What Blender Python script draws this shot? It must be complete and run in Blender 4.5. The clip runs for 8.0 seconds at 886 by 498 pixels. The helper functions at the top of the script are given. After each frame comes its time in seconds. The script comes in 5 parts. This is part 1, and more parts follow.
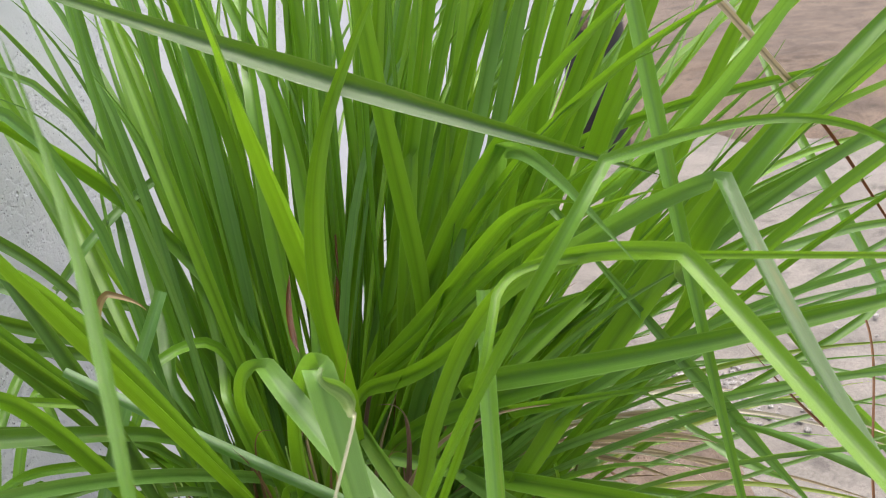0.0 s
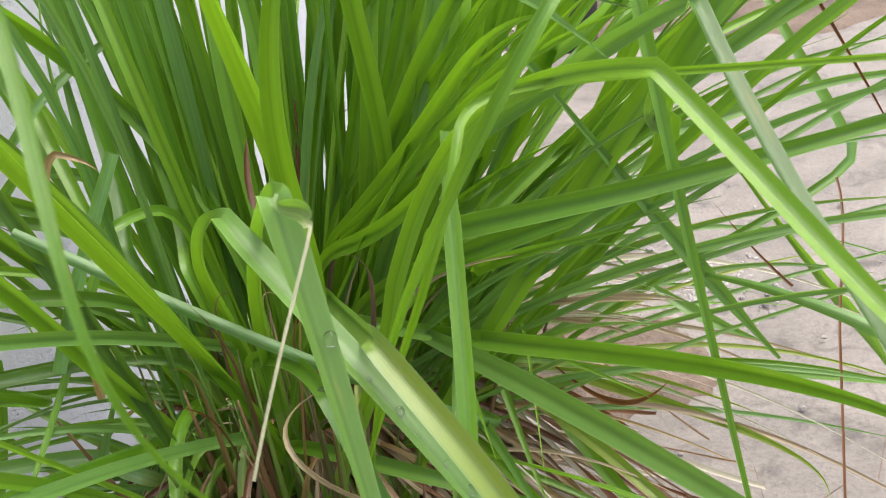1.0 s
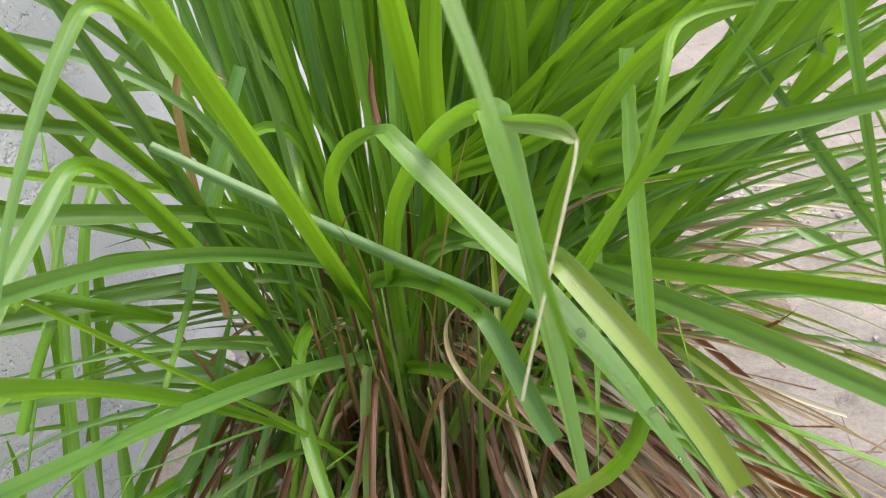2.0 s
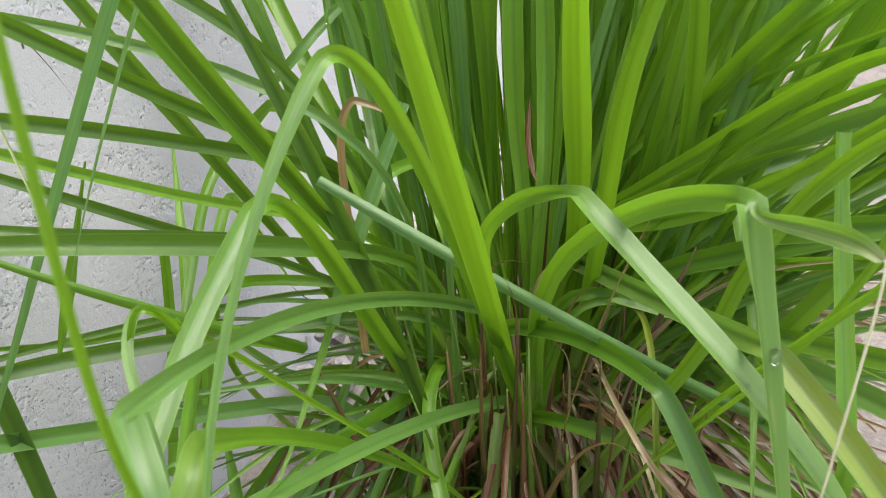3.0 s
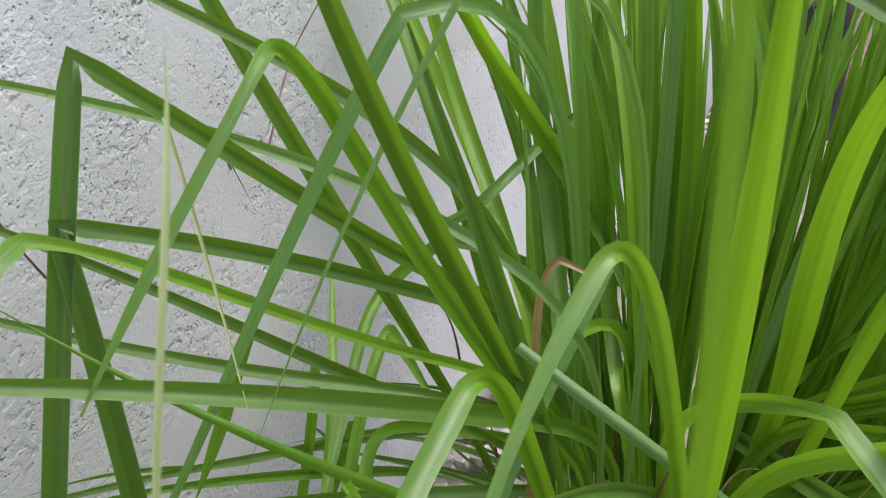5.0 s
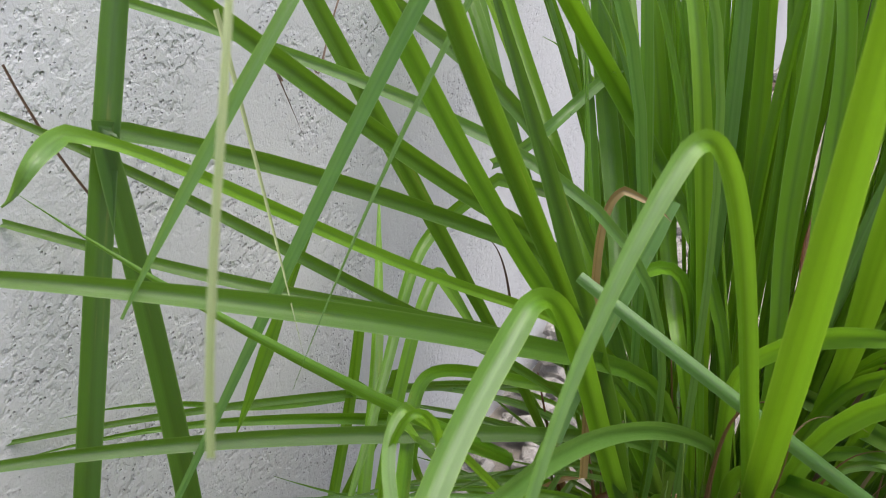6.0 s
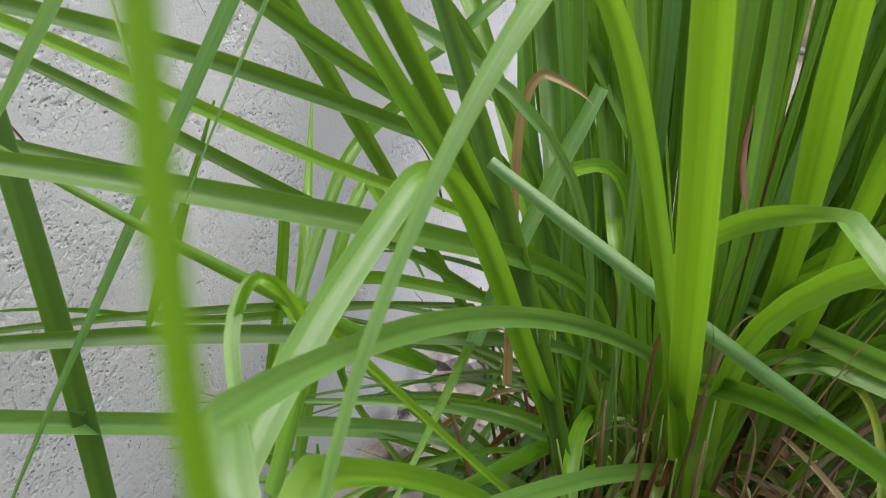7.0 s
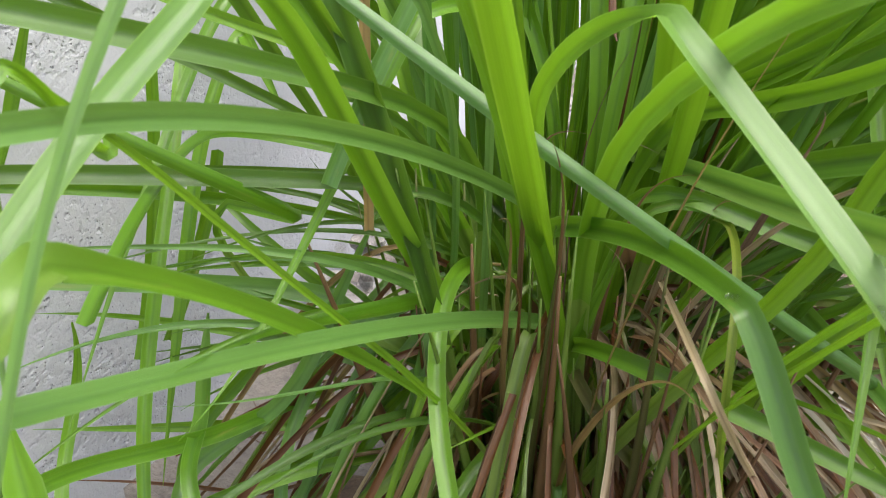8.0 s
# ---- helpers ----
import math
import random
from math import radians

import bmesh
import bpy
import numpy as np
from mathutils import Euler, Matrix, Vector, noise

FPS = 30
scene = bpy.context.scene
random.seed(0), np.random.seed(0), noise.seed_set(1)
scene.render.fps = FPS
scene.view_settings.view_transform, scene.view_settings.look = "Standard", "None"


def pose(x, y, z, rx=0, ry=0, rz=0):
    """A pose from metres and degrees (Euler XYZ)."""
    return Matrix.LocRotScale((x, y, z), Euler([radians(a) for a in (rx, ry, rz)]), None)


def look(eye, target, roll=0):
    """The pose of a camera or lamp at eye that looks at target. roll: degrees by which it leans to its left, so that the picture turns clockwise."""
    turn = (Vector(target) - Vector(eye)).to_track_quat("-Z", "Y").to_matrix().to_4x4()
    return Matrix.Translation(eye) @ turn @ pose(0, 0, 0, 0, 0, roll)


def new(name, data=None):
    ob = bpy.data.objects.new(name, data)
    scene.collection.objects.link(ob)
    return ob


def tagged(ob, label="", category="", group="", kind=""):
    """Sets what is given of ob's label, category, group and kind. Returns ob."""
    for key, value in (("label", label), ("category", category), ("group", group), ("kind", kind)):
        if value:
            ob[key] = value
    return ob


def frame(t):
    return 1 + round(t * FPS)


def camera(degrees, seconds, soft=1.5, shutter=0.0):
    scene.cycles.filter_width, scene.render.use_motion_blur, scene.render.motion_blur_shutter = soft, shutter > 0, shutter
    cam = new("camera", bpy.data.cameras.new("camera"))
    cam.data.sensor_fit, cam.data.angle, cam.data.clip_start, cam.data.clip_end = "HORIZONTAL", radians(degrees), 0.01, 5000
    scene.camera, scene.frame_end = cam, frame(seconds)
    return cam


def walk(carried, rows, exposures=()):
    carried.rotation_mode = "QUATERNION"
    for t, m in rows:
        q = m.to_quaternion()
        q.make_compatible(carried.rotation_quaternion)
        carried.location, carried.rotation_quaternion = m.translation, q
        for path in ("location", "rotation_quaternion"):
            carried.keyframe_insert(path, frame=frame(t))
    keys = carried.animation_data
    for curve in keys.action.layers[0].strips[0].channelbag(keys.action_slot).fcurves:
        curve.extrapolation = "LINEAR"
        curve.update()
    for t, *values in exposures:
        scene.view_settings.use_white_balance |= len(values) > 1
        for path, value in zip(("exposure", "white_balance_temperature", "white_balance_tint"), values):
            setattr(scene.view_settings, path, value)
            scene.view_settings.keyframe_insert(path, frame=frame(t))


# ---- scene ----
import functools

cam = camera(47.0, 8.0, soft=1.0)
cam.data.dof.use_dof, cam.data.dof.focus_distance, cam.data.dof.aperture_fstop = True, 0.58, 30.0
PATH = [
    (0, (0.1455, -0.5839, 0.5227), (0.1509, 0.3603, 0.1932), -7.68),
    (0.5, (0.1570, -0.5798, 0.5019), (0.1802, 0.3521, 0.1399), -7.89),
    (1, (0.1426, -0.5797, 0.4835), (0.1685, 0.3322, 0.0739), -7.79),
    (1.5, (0.1149, -0.5749, 0.4755), (0.1395, 0.3149, 0.0199), -7.88),
    (1.7, (0.0943, -0.5711, 0.4791), (0.1160, 0.3116, 0.0096), -7.76),
    (2.8, (-0.0028, -0.5482, 0.5057), (0.0019, 0.3301, 0.0276), -3.37),
    (3, (-0.0147, -0.5396, 0.5125), (-0.0128, 0.3416, 0.0397), -2.64),
    (3.5, (-0.0439, -0.5093, 0.5479), (-0.0574, 0.3848, 0.1002), -0.91),
    (4, (-0.0734, -0.4855, 0.5475), (-0.0939, 0.4193, 0.1222), 1.22),
    (4.2, (-0.0806, -0.4821, 0.5476), (-0.1082, 0.4253, 0.1283), 2.03),
    (5.3, (-0.0978, -0.4793, 0.5213), (-0.1639, 0.4365, 0.1252), 3.64),
    (5.5, (-0.1031, -0.4780, 0.5157), (-0.1743, 0.4361, 0.1166), 4.00),
    (6, (-0.1003, -0.4708, 0.4878), (-0.1905, 0.4392, 0.0831), 3.87),
    (6.5, (-0.0863, -0.4624, 0.4713), (-0.1858, 0.4399, 0.0520), 3.49),
    (7, (-0.0534, -0.4486, 0.4479), (-0.1486, 0.4436, 0.0064), 3.26),
    (7.5, (-0.0152, -0.4396, 0.4294), (-0.1101, 0.4371, -0.0422), 2.88),
    (8, (0.0102, -0.4418, 0.4081), (-0.0675, 0.4158, -0.1002), 2.36),
]
walk(cam, [(t, look(eye, target, roll)) for t, eye, target, roll in PATH],
     exposures=((0.0, 1.46), (1.5, 1.74), (3.0, 1.64), (4.0, 1.33), (5.5, 1.28), (6.5, 1.33), (7.5, 1.61), (8.0, 1.83)))

# ---- light: an overcast sky with a wide, weak sun behind the camera's shoulder ----
SUN_ELEVATION, SUN_AZIMUTH = radians(74), radians(115)
world = bpy.data.worlds.new("sky")
scene.world = world
world.use_nodes = True
wn = world.node_tree.nodes
sky = wn.new("ShaderNodeTexSky")
sky.sky_type, sky.sun_disc = "NISHITA", False
sky.sun_elevation, sky.sun_rotation = SUN_ELEVATION, SUN_AZIMUTH
sky.air_density, sky.dust_density, sky.ozone_density = 1.0, 4.0, 0.6
wn["Background"].inputs["Strength"].default_value = 0.135
haze = wn.new("ShaderNodeHueSaturation")
haze.inputs["Saturation"].default_value = 0.7
world.node_tree.links.new(sky.outputs[0], haze.inputs["Color"])
world.node_tree.links.new(haze.outputs[0], wn["Background"].inputs["Color"])
sun_data = bpy.data.lights.new("sun", "SUN")
sun_data.energy, sun_data.angle, sun_data.color = 1.5, radians(45), (1.0, 0.96, 0.9)
sun = new("sun", sun_data)
sun.matrix_world = look((0, 0, 5), Vector((0, 0, 5)) - Vector((
    math.sin(SUN_AZIMUTH) * math.cos(SUN_ELEVATION), math.cos(SUN_AZIMUTH) * math.cos(SUN_ELEVATION), math.sin(SUN_ELEVATION))))


# ---- materials ----
def material(name):
    m = bpy.data.materials.new(name)
    m.use_nodes = True
    return m, m.node_tree.nodes, m.node_tree.links, m.node_tree.nodes["Principled BSDF"]


def node(nodes, links, kind, settings=None, **inputs):
    """A node; inputs by name, with _ for a space: a socket is linked, a value is set."""
    n = nodes.new("ShaderNode" + kind)
    for key, value in (settings or {}).items():
        if key == "operation":
            n.operation = value
        elif key == "blend_type":
            n.blend_type = value
        elif key == "data_type":
            n.data_type = value
        elif key == "feature":
            n.feature = value
    for key, value in inputs.items():
        socket = n.inputs[int(key[1:])] if key[0] == "i" and key[1:].isdigit() else n.inputs[key.replace("_", " ")]
        if isinstance(value, bpy.types.NodeSocket):
            links.new(value, socket)
        else:
            socket.default_value = value
    return n


def ramp(nodes, links, factor, *stops):
    n = nodes.new("ShaderNodeValToRGB")
    while len(n.color_ramp.elements) < len(stops):
        n.color_ramp.elements.new(0.5)
    for element, (at, colour) in zip(n.color_ramp.elements, stops):
        element.position = at
        element.color = (*colour, 1) if len(colour) == 3 else colour
    links.new(factor, n.inputs[0])
    return n.outputs[0]


def mix(nodes, links, factor, a, b, blend="MIX"):
    n = nodes.new("ShaderNodeMix")
    n.data_type, n.blend_type = "RGBA", blend
    for socket, value in ((n.inputs[0], factor), (n.inputs[6], a), (n.inputs[7], b)):
        if isinstance(value, bpy.types.NodeSocket):
            links.new(value, socket)
        else:
            socket.default_value = value if isinstance(value, float) else (*value, 1)
    return n.outputs[2]


LOOKS = {}


def leaf_material(name, light, deep, rib, dryness, blotch, glow_part=0.46, outer=None):
    """A grass blade: parallel veins, a darker band down the middle, the lit side of the fold painted as one lighter
    half, thin pale margins, a dry tip and blotches, and light that shines through.
    outer: the light and deep colour past a bend, by the mesh's own attribute "turned"."""
    m, n, l, bsdf = material(name)
    LOOKS[name] = (light, deep, rib, dryness, blotch, glow_part)
    green = 1.25 if light[1] > 1.15 * light[0] else 0.0
    uv = node(n, l, "UVMap").outputs[0]
    xyz = node(n, l, "SeparateXYZ", Vector=uv).outputs
    rnd = node(n, l, "ObjectInfo").outputs["Random"]
    shift = node(n, l, "CombineXYZ", X=0.0, Y=node(n, l, "Math", {"operation": "MULTIPLY"}, i0=rnd, i1=37.0).outputs[0], Z=rnd).outputs[0]
    base = node(n, l, "VectorMath", {"operation": "ADD"}, i0=uv, i1=shift).outputs[0]
    veins = node(n, l, "TexNoise", Vector=node(n, l, "Mapping", Vector=base, Scale=(52, 0.8, 1)).outputs[0], Scale=1.0, Detail=3.0).outputs[0]
    cloud = node(n, l, "TexNoise", Vector=node(n, l, "Mapping", Vector=base, Scale=(1.2, 3.5, 1)).outputs[0], Scale=1.0, Detail=4.0).outputs[0]
    tone = node(n, l, "Math", {"operation": "ADD"}, i0=node(n, l, "Math", {"operation": "MULTIPLY"}, i0=cloud, i1=0.55).outputs[0],
                i1=node(n, l, "Math", {"operation": "MULTIPLY"}, i0=rnd, i1=0.42).outputs[0]).outputs[0]
    colour = ramp(n, l, tone, (0.18, deep), (0.74, light))
    if outer:
        turned = n.new("ShaderNodeAttribute")
        turned.attribute_name = "turned"
        colour = mix(n, l, turned.outputs["Fac"], colour, ramp(n, l, tone, (0.18, outer[1]), (0.74, outer[0])))
        light, deep = (tuple(0.5 * (a + b) for a, b in zip(inner, out)) for inner, out in zip((light, deep), outer))
    colour = mix(n, l, ramp(n, l, veins, (0.4, (0, 0, 0)), (0.62, (0.13, 0.13, 0.13))), colour, tuple(c * 0.6 for c in deep))
    bands = node(n, l, "TexNoise", Vector=node(n, l, "Mapping", Vector=base, Scale=(7, 0.5, 1)).outputs[0], Scale=1.0, Detail=2.0).outputs[0]
    colour = mix(n, l, ramp(n, l, bands, (0.46, (0, 0, 0)), (0.7, (0.2, 0.2, 0.2))), colour, tuple(c * 1.3 + 0.012 for c in light))
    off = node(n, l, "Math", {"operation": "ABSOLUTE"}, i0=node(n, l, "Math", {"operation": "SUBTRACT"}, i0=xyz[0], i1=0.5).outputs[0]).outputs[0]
    # one half lighter: light on one side of the fold, put into the colour
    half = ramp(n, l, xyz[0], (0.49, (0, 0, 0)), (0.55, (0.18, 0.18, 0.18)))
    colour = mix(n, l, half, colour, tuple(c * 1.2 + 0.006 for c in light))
    dark_middle = ramp(n, l, off, (0.0, (0.42, 0.42, 0.42)), (0.03, (0.3, 0.3, 0.3)), (0.13, (0, 0, 0)))
    colour = mix(n, l, dark_middle, colour, tuple(c * 0.6 for c in deep))
    margin = ramp(n, l, off, (0.44, (0, 0, 0)), (0.48, (0.5, 0.5, 0.5)))
    colour = mix(n, l, margin, colour, rib)
    spots = node(n, l, "TexNoise", Vector=node(n, l, "Mapping", Vector=base, Scale=(3, 14, 1)).outputs[0], Scale=1.0, Detail=3.0).outputs[0]
    colour = mix(n, l, ramp(n, l, spots, (0.66, (0, 0, 0)), (0.8, (blotch, blotch, blotch))), colour, (0.38, 0.3, 0.1))
    along = node(n, l, "Math", {"operation": "ADD"}, i0=xyz[1], i1=node(n, l, "Math", {"operation": "MULTIPLY"}, i0=cloud, i1=0.25).outputs[0]).outputs[0]
    colour = mix(n, l, ramp(n, l, along, (1.04, (0, 0, 0)), (1.13, (dryness, dryness, dryness))), colour, (0.45, 0.33, 0.16))
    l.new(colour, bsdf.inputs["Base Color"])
    bsdf.inputs["Roughness"].default_value = 0.34
    bsdf.inputs["Specular IOR Level"].default_value = 0.8
    bump = node(n, l, "Bump", Strength=0.5, Distance=0.0004, Height=veins)
    l.new(bump.outputs[0], bsdf.inputs["Normal"])
    glow = node(n, l, "BsdfTranslucent", Color=mix(n, l, 0.3 * green, colour, (0.3, 0.56, 0.012)))
    both = node(n, l, "MixShader", i0=glow_part, i1=bsdf.outputs[0], i2=glow.outputs[0])
    l.new(both.outputs[0], n["Material Output"].inputs[0])
    return m


GREEN = leaf_material("green_leaf", (0.13, 0.285, 0.013), (0.045, 0.138, 0.006), (0.21, 0.35, 0.09), 0.7, 0.4)
DARK = leaf_material("dark_leaf", (0.045, 0.115, 0.018), (0.018, 0.055, 0.008), (0.14, 0.17, 0.06), 0.8, 0.5)
BRIGHT = leaf_material("young_leaf", (0.185, 0.35, 0.014), (0.08, 0.215, 0.006), (0.2, 0.34, 0.05), 0.5, 0.15)
BLUISH = leaf_material("bluish_leaf", (0.14, 0.28, 0.06), (0.058, 0.16, 0.03), (0.18, 0.3, 0.12), 0.7, 0.25)
PALEBLUE = leaf_material("pale_underside", (0.13, 0.25, 0.06), (0.08, 0.18, 0.035), (0.2, 0.32, 0.12), 0.6, 0.15)
GLAUCOUS = leaf_material("glaucous_leaf", (0.15, 0.275, 0.07), (0.085, 0.18, 0.042), (0.22, 0.34, 0.14), 0.6, 0.2)
DEEP = leaf_material("deep_green_leaf", (0.07, 0.16, 0.014), (0.026, 0.075, 0.007), (0.16, 0.25, 0.08), 0.7, 0.4)
YOUNG = leaf_material("glowing_leaf", (0.155, 0.285, 0.011), (0.085, 0.2, 0.008), (0.24, 0.36, 0.05), 0.4, 0.1, 0.45)
YELLOWING = leaf_material("yellowing_leaf", (0.25, 0.29, 0.035), (0.11, 0.2, 0.022), (0.32, 0.36, 0.09), 0.9, 0.8)
PALE = leaf_material("pale_green_leaf", (0.4, 0.45, 0.22), (0.28, 0.36, 0.15), (0.45, 0.45, 0.25), 0.7, 0.4)
STRAW = leaf_material("straw", (0.42, 0.33, 0.2), (0.22, 0.15, 0.085), (0.55, 0.48, 0.34), 0.5, 0.5)
CREAM = leaf_material("bleached_straw", (0.62, 0.58, 0.44), (0.42, 0.37, 0.26), (0.7, 0.66, 0.55), 0.2, 0.2)
TWIGLEAF = leaf_material("dry_stalk", (0.16, 0.1, 0.07), (0.09, 0.055, 0.04), (0.25, 0.18, 0.12), 0.2, 0.3)
GOLD = leaf_material("golden_dry_leaf", (0.32, 0.22, 0.08), (0.19, 0.12, 0.045), (0.3, 0.32, 0.1), 0.3, 0.4)
RUST = leaf_material("rusty_leaf", (0.2, 0.08, 0.022), (0.085, 0.03, 0.012), (0.32, 0.2, 0.08), 0.3, 0.4)
BROWN = leaf_material("dead_sheath", (0.26, 0.15, 0.07), (0.1, 0.055, 0.028), (0.26, 0.18, 0.1), 0.2, 0.4)
STEM = leaf_material("olive_stem", (0.2, 0.3, 0.055), (0.09, 0.16, 0.025), (0.26, 0.3, 0.13), 0.2, 0.6)
SHEATH = leaf_material("sheath", (0.13, 0.15, 0.04), (0.07, 0.035, 0.02), (0.22, 0.2, 0.1), 0.2, 0.7)
LIME = leaf_material("pale_lime_leaf", (0.2, 0.33, 0.055), (0.13, 0.24, 0.035), (0.28, 0.4, 0.12), 0.3, 0.1, 0.42)


@functools.lru_cache(None)
def bent_look(inner, outer):
    """The look of a blade that is one colour up to its bend and another past it."""
    return leaf_material(inner.name + "_bent", *LOOKS[inner.name], outer=LOOKS[outer.name][:2])


def wall_material():
    """Cast concrete: smooth skin, and patches where the skin is broken into crowds of small pits."""
    m, n, l, bsdf = material("pitted_concrete")
    place = node(n, l, "TexCoord").outputs["Object"]
    cloud = node(n, l, "TexNoise", Vector=place, Scale=6.0, Detail=5.0).outputs[0]
    patch = node(n, l, "TexNoise", Vector=place, Scale=17.0, Detail=5.0, Roughness=0.65).outputs[0]
    where = ramp(n, l, patch, (0.41, (0.2, 0.2, 0.2)), (0.6, (1, 1, 1)))
    bent = node(n, l, "VectorMath", {"operation": "ADD"}, i0=place, i1=node(n, l, "VectorMath", {"operation": "SCALE"}, i0=node(n, l, "TexNoise", Vector=place, Scale=160.0, Detail=3.0).outputs["Color"], Scale=0.0025).outputs[0]).outputs[0]

    def craters(scale, rare, size):
        """Round pits of many sizes, few of them large; 1 in the middle, 0 at the rim."""
        cells = node(n, l, "TexVoronoi", Vector=bent, Scale=scale)
        chance = node(n, l, "SeparateColor", Color=cells.outputs["Color"]).outputs[0]
        radius = node(n, l, "Math", {"operation": "MULTIPLY"}, i0=node(n, l, "Math", {"operation": "POWER"}, i0=chance, i1=rare).outputs[0], i1=size).outputs[0]
        radius = node(n, l, "Math", {"operation": "ADD"}, i0=node(n, l, "Math", {"operation": "MULTIPLY"}, i0=radius, i1=where).outputs[0], i1=0.001).outputs[0]
        ratio = node(n, l, "Math", {"operation": "DIVIDE"}, i0=cells.outputs["Distance"], i1=radius).outputs[0]
        return ramp(n, l, ratio, (0.45, (1, 1, 1)), (1.0, (0, 0, 0)))

    pit = node(n, l, "Math", {"operation": "MAXIMUM"}, i0=craters(130.0, 7.0, 0.36), i1=craters(330.0, 1.6, 0.5)).outputs[0]
    fine = node(n, l, "TexNoise", Vector=place, Scale=520.0, Detail=3.0, Roughness=0.6).outputs[0]
    lumps = node(n, l, "TexNoise", Vector=place, Scale=150.0, Detail=3.0, Roughness=0.55).outputs[0]
    broken_skin = node(n, l, "Math", {"operation": "MULTIPLY"}, i0=ramp(n, l, lumps, (0.36, (1, 1, 1)), (0.52, (0, 0, 0))), i1=where).outputs[0]
    colour = ramp(n, l, cloud, (0.3, (0.42, 0.423, 0.45)), (0.7, (0.49, 0.493, 0.52)))
    speck = node(n, l, "Math", {"operation": "MULTIPLY"}, i0=where, i1=ramp(n, l, fine, (0.34, (0.16, 0.16, 0.16)), (0.5, (0, 0, 0)))).outputs[0]
    colour = mix(n, l, speck, colour, (0.27, 0.27, 0.28))
    colour = mix(n, l, node(n, l, "Math", {"operation": "MULTIPLY"}, i0=pit, i1=0.3).outputs[0], colour, (0.2, 0.2, 0.21))
    rust = node(n, l, "TexNoise", Vector=place, Scale=11.0, Detail=6.0, Roughness=0.7).outputs[0]
    colour = mix(n, l, ramp(n, l, rust, (0.6, (0, 0, 0)), (0.78, (0.3, 0.3, 0.3))), colour, (0.4, 0.33, 0.27))
    l.new(colour, bsdf.inputs["Base Color"])
    bsdf.inputs["Roughness"].default_value = 0.9
    height = node(n, l, "Math", {"operation": "SUBTRACT"}, i0=node(n, l, "Math", {"operation": "MULTIPLY"}, i0=fine, i1=0.35).outputs[0], i1=pit).outputs[0]
    height = node(n, l, "Math", {"operation": "SUBTRACT"}, i0=height, i1=node(n, l, "Math", {"operation": "MULTIPLY"}, i0=broken_skin, i1=0.55).outputs[0]).outputs[0]
    bump = node(n, l, "Bump", Strength=1.0, Distance=0.0013, Height=height)
    l.new(bump.outputs[0], bsdf.inputs["Normal"])
    return m


def ground_material(name, light, dark, stain, scale, rough):
    m, n, l, bsdf = material(name)
    place = node(n, l, "TexCoord").outputs["Object"]
    cloud = node(n, l, "TexNoise", Vector=place, Scale=scale, Detail=6.0, Roughness=0.65).outputs[0]
    grain = node(n, l, "TexNoise", Vector=place, Scale=scale * 30, Detail=5.0, Roughness=0.7).outputs[0]
    colour = ramp(n, l, cloud, (0.32, dark), (0.6, light))
    blots = node(n, l, "TexNoise", Vector=place, Scale=scale * 2.2, Detail=8.0, Roughness=0.75, Distortion=0.6).outputs[0]
    colour = mix(n, l, ramp(n, l, blots, (0.52, (0, 0, 0)), (0.66, (0.8, 0.8, 0.8))), colour, stain)
    colour = mix(n, l, ramp(n, l, grain, (0.35, (0.45, 0.45, 0.45)), (0.6, (0, 0, 0))), colour, tuple(c * 0.55 for c in dark))
    l.new(colour, bsdf.inputs["Base Color"])
    bsdf.inputs["Roughness"].default_value = rough
    bump = node(n, l, "Bump", Strength=0.7, Distance=0.004, Height=node(n, l, "Math", {"operation": "ADD"}, i0=cloud, i1=grain).outputs[0])
    l.new(bump.outputs[0], bsdf.inputs["Normal"])
    return m


WALL = wall_material()
SLAB = ground_material("stained_concrete", (0.225, 0.198, 0.176), (0.15, 0.132, 0.117), (0.06, 0.052, 0.045), 6.0, 0.85)
SOIL = ground_material("dark_soil", (0.13, 0.085, 0.055), (0.05, 0.033, 0.022), (0.03, 0.02, 0.015), 14.0, 0.95)
EARTH = ground_material("dry_earth", (0.16, 0.115, 0.085), (0.075, 0.053, 0.04), (0.035, 0.026, 0.02), 6.0, 0.95)
RUBBLE = ground_material("grey_rubble", (0.45, 0.42, 0.4), (0.22, 0.2, 0.19), (0.07, 0.065, 0.06), 25.0, 0.9)


def plain_material(name, colour, rough, patchy, scale, glass=0.0):
    m, n, l, bsdf = material(name)
    place = node(n, l, "TexCoord").outputs["Object"]
    cloud = node(n, l, "TexNoise", Vector=place, Scale=scale, Detail=5.0).outputs[0]
    l.new(ramp(n, l, cloud, (0.35, tuple(c * (1 - patchy) for c in colour)), (0.65, colour)), bsdf.inputs["Base Color"])
    bsdf.inputs["Roughness"].default_value, bsdf.inputs["Transmission Weight"].default_value = rough, glass
    bsdf.inputs["IOR"].default_value = 1.33 if glass else 1.5
    return m


BLACK = plain_material("black_plastic", (0.012, 0.012, 0.014), 0.45, 0.4, 40.0)
WATER = plain_material("water", (1.0, 1.0, 1.0), 0.02, 0.0, 1.0, 1.0)
TWIG = plain_material("twig", (0.19, 0.125, 0.085), 0.8, 0.5, 60.0)


# ---- helpers for meshes ----
def mesh_object(name, bm, mat, parent=None, smooth=True):
    data = bpy.data.meshes.new(name)
    bm.to_mesh(data)
    bm.free()
    data.materials.append(mat)
    if smooth:
        data.shade_smooth()
    ob = new(name, data)
    ob.parent = parent
    return ob


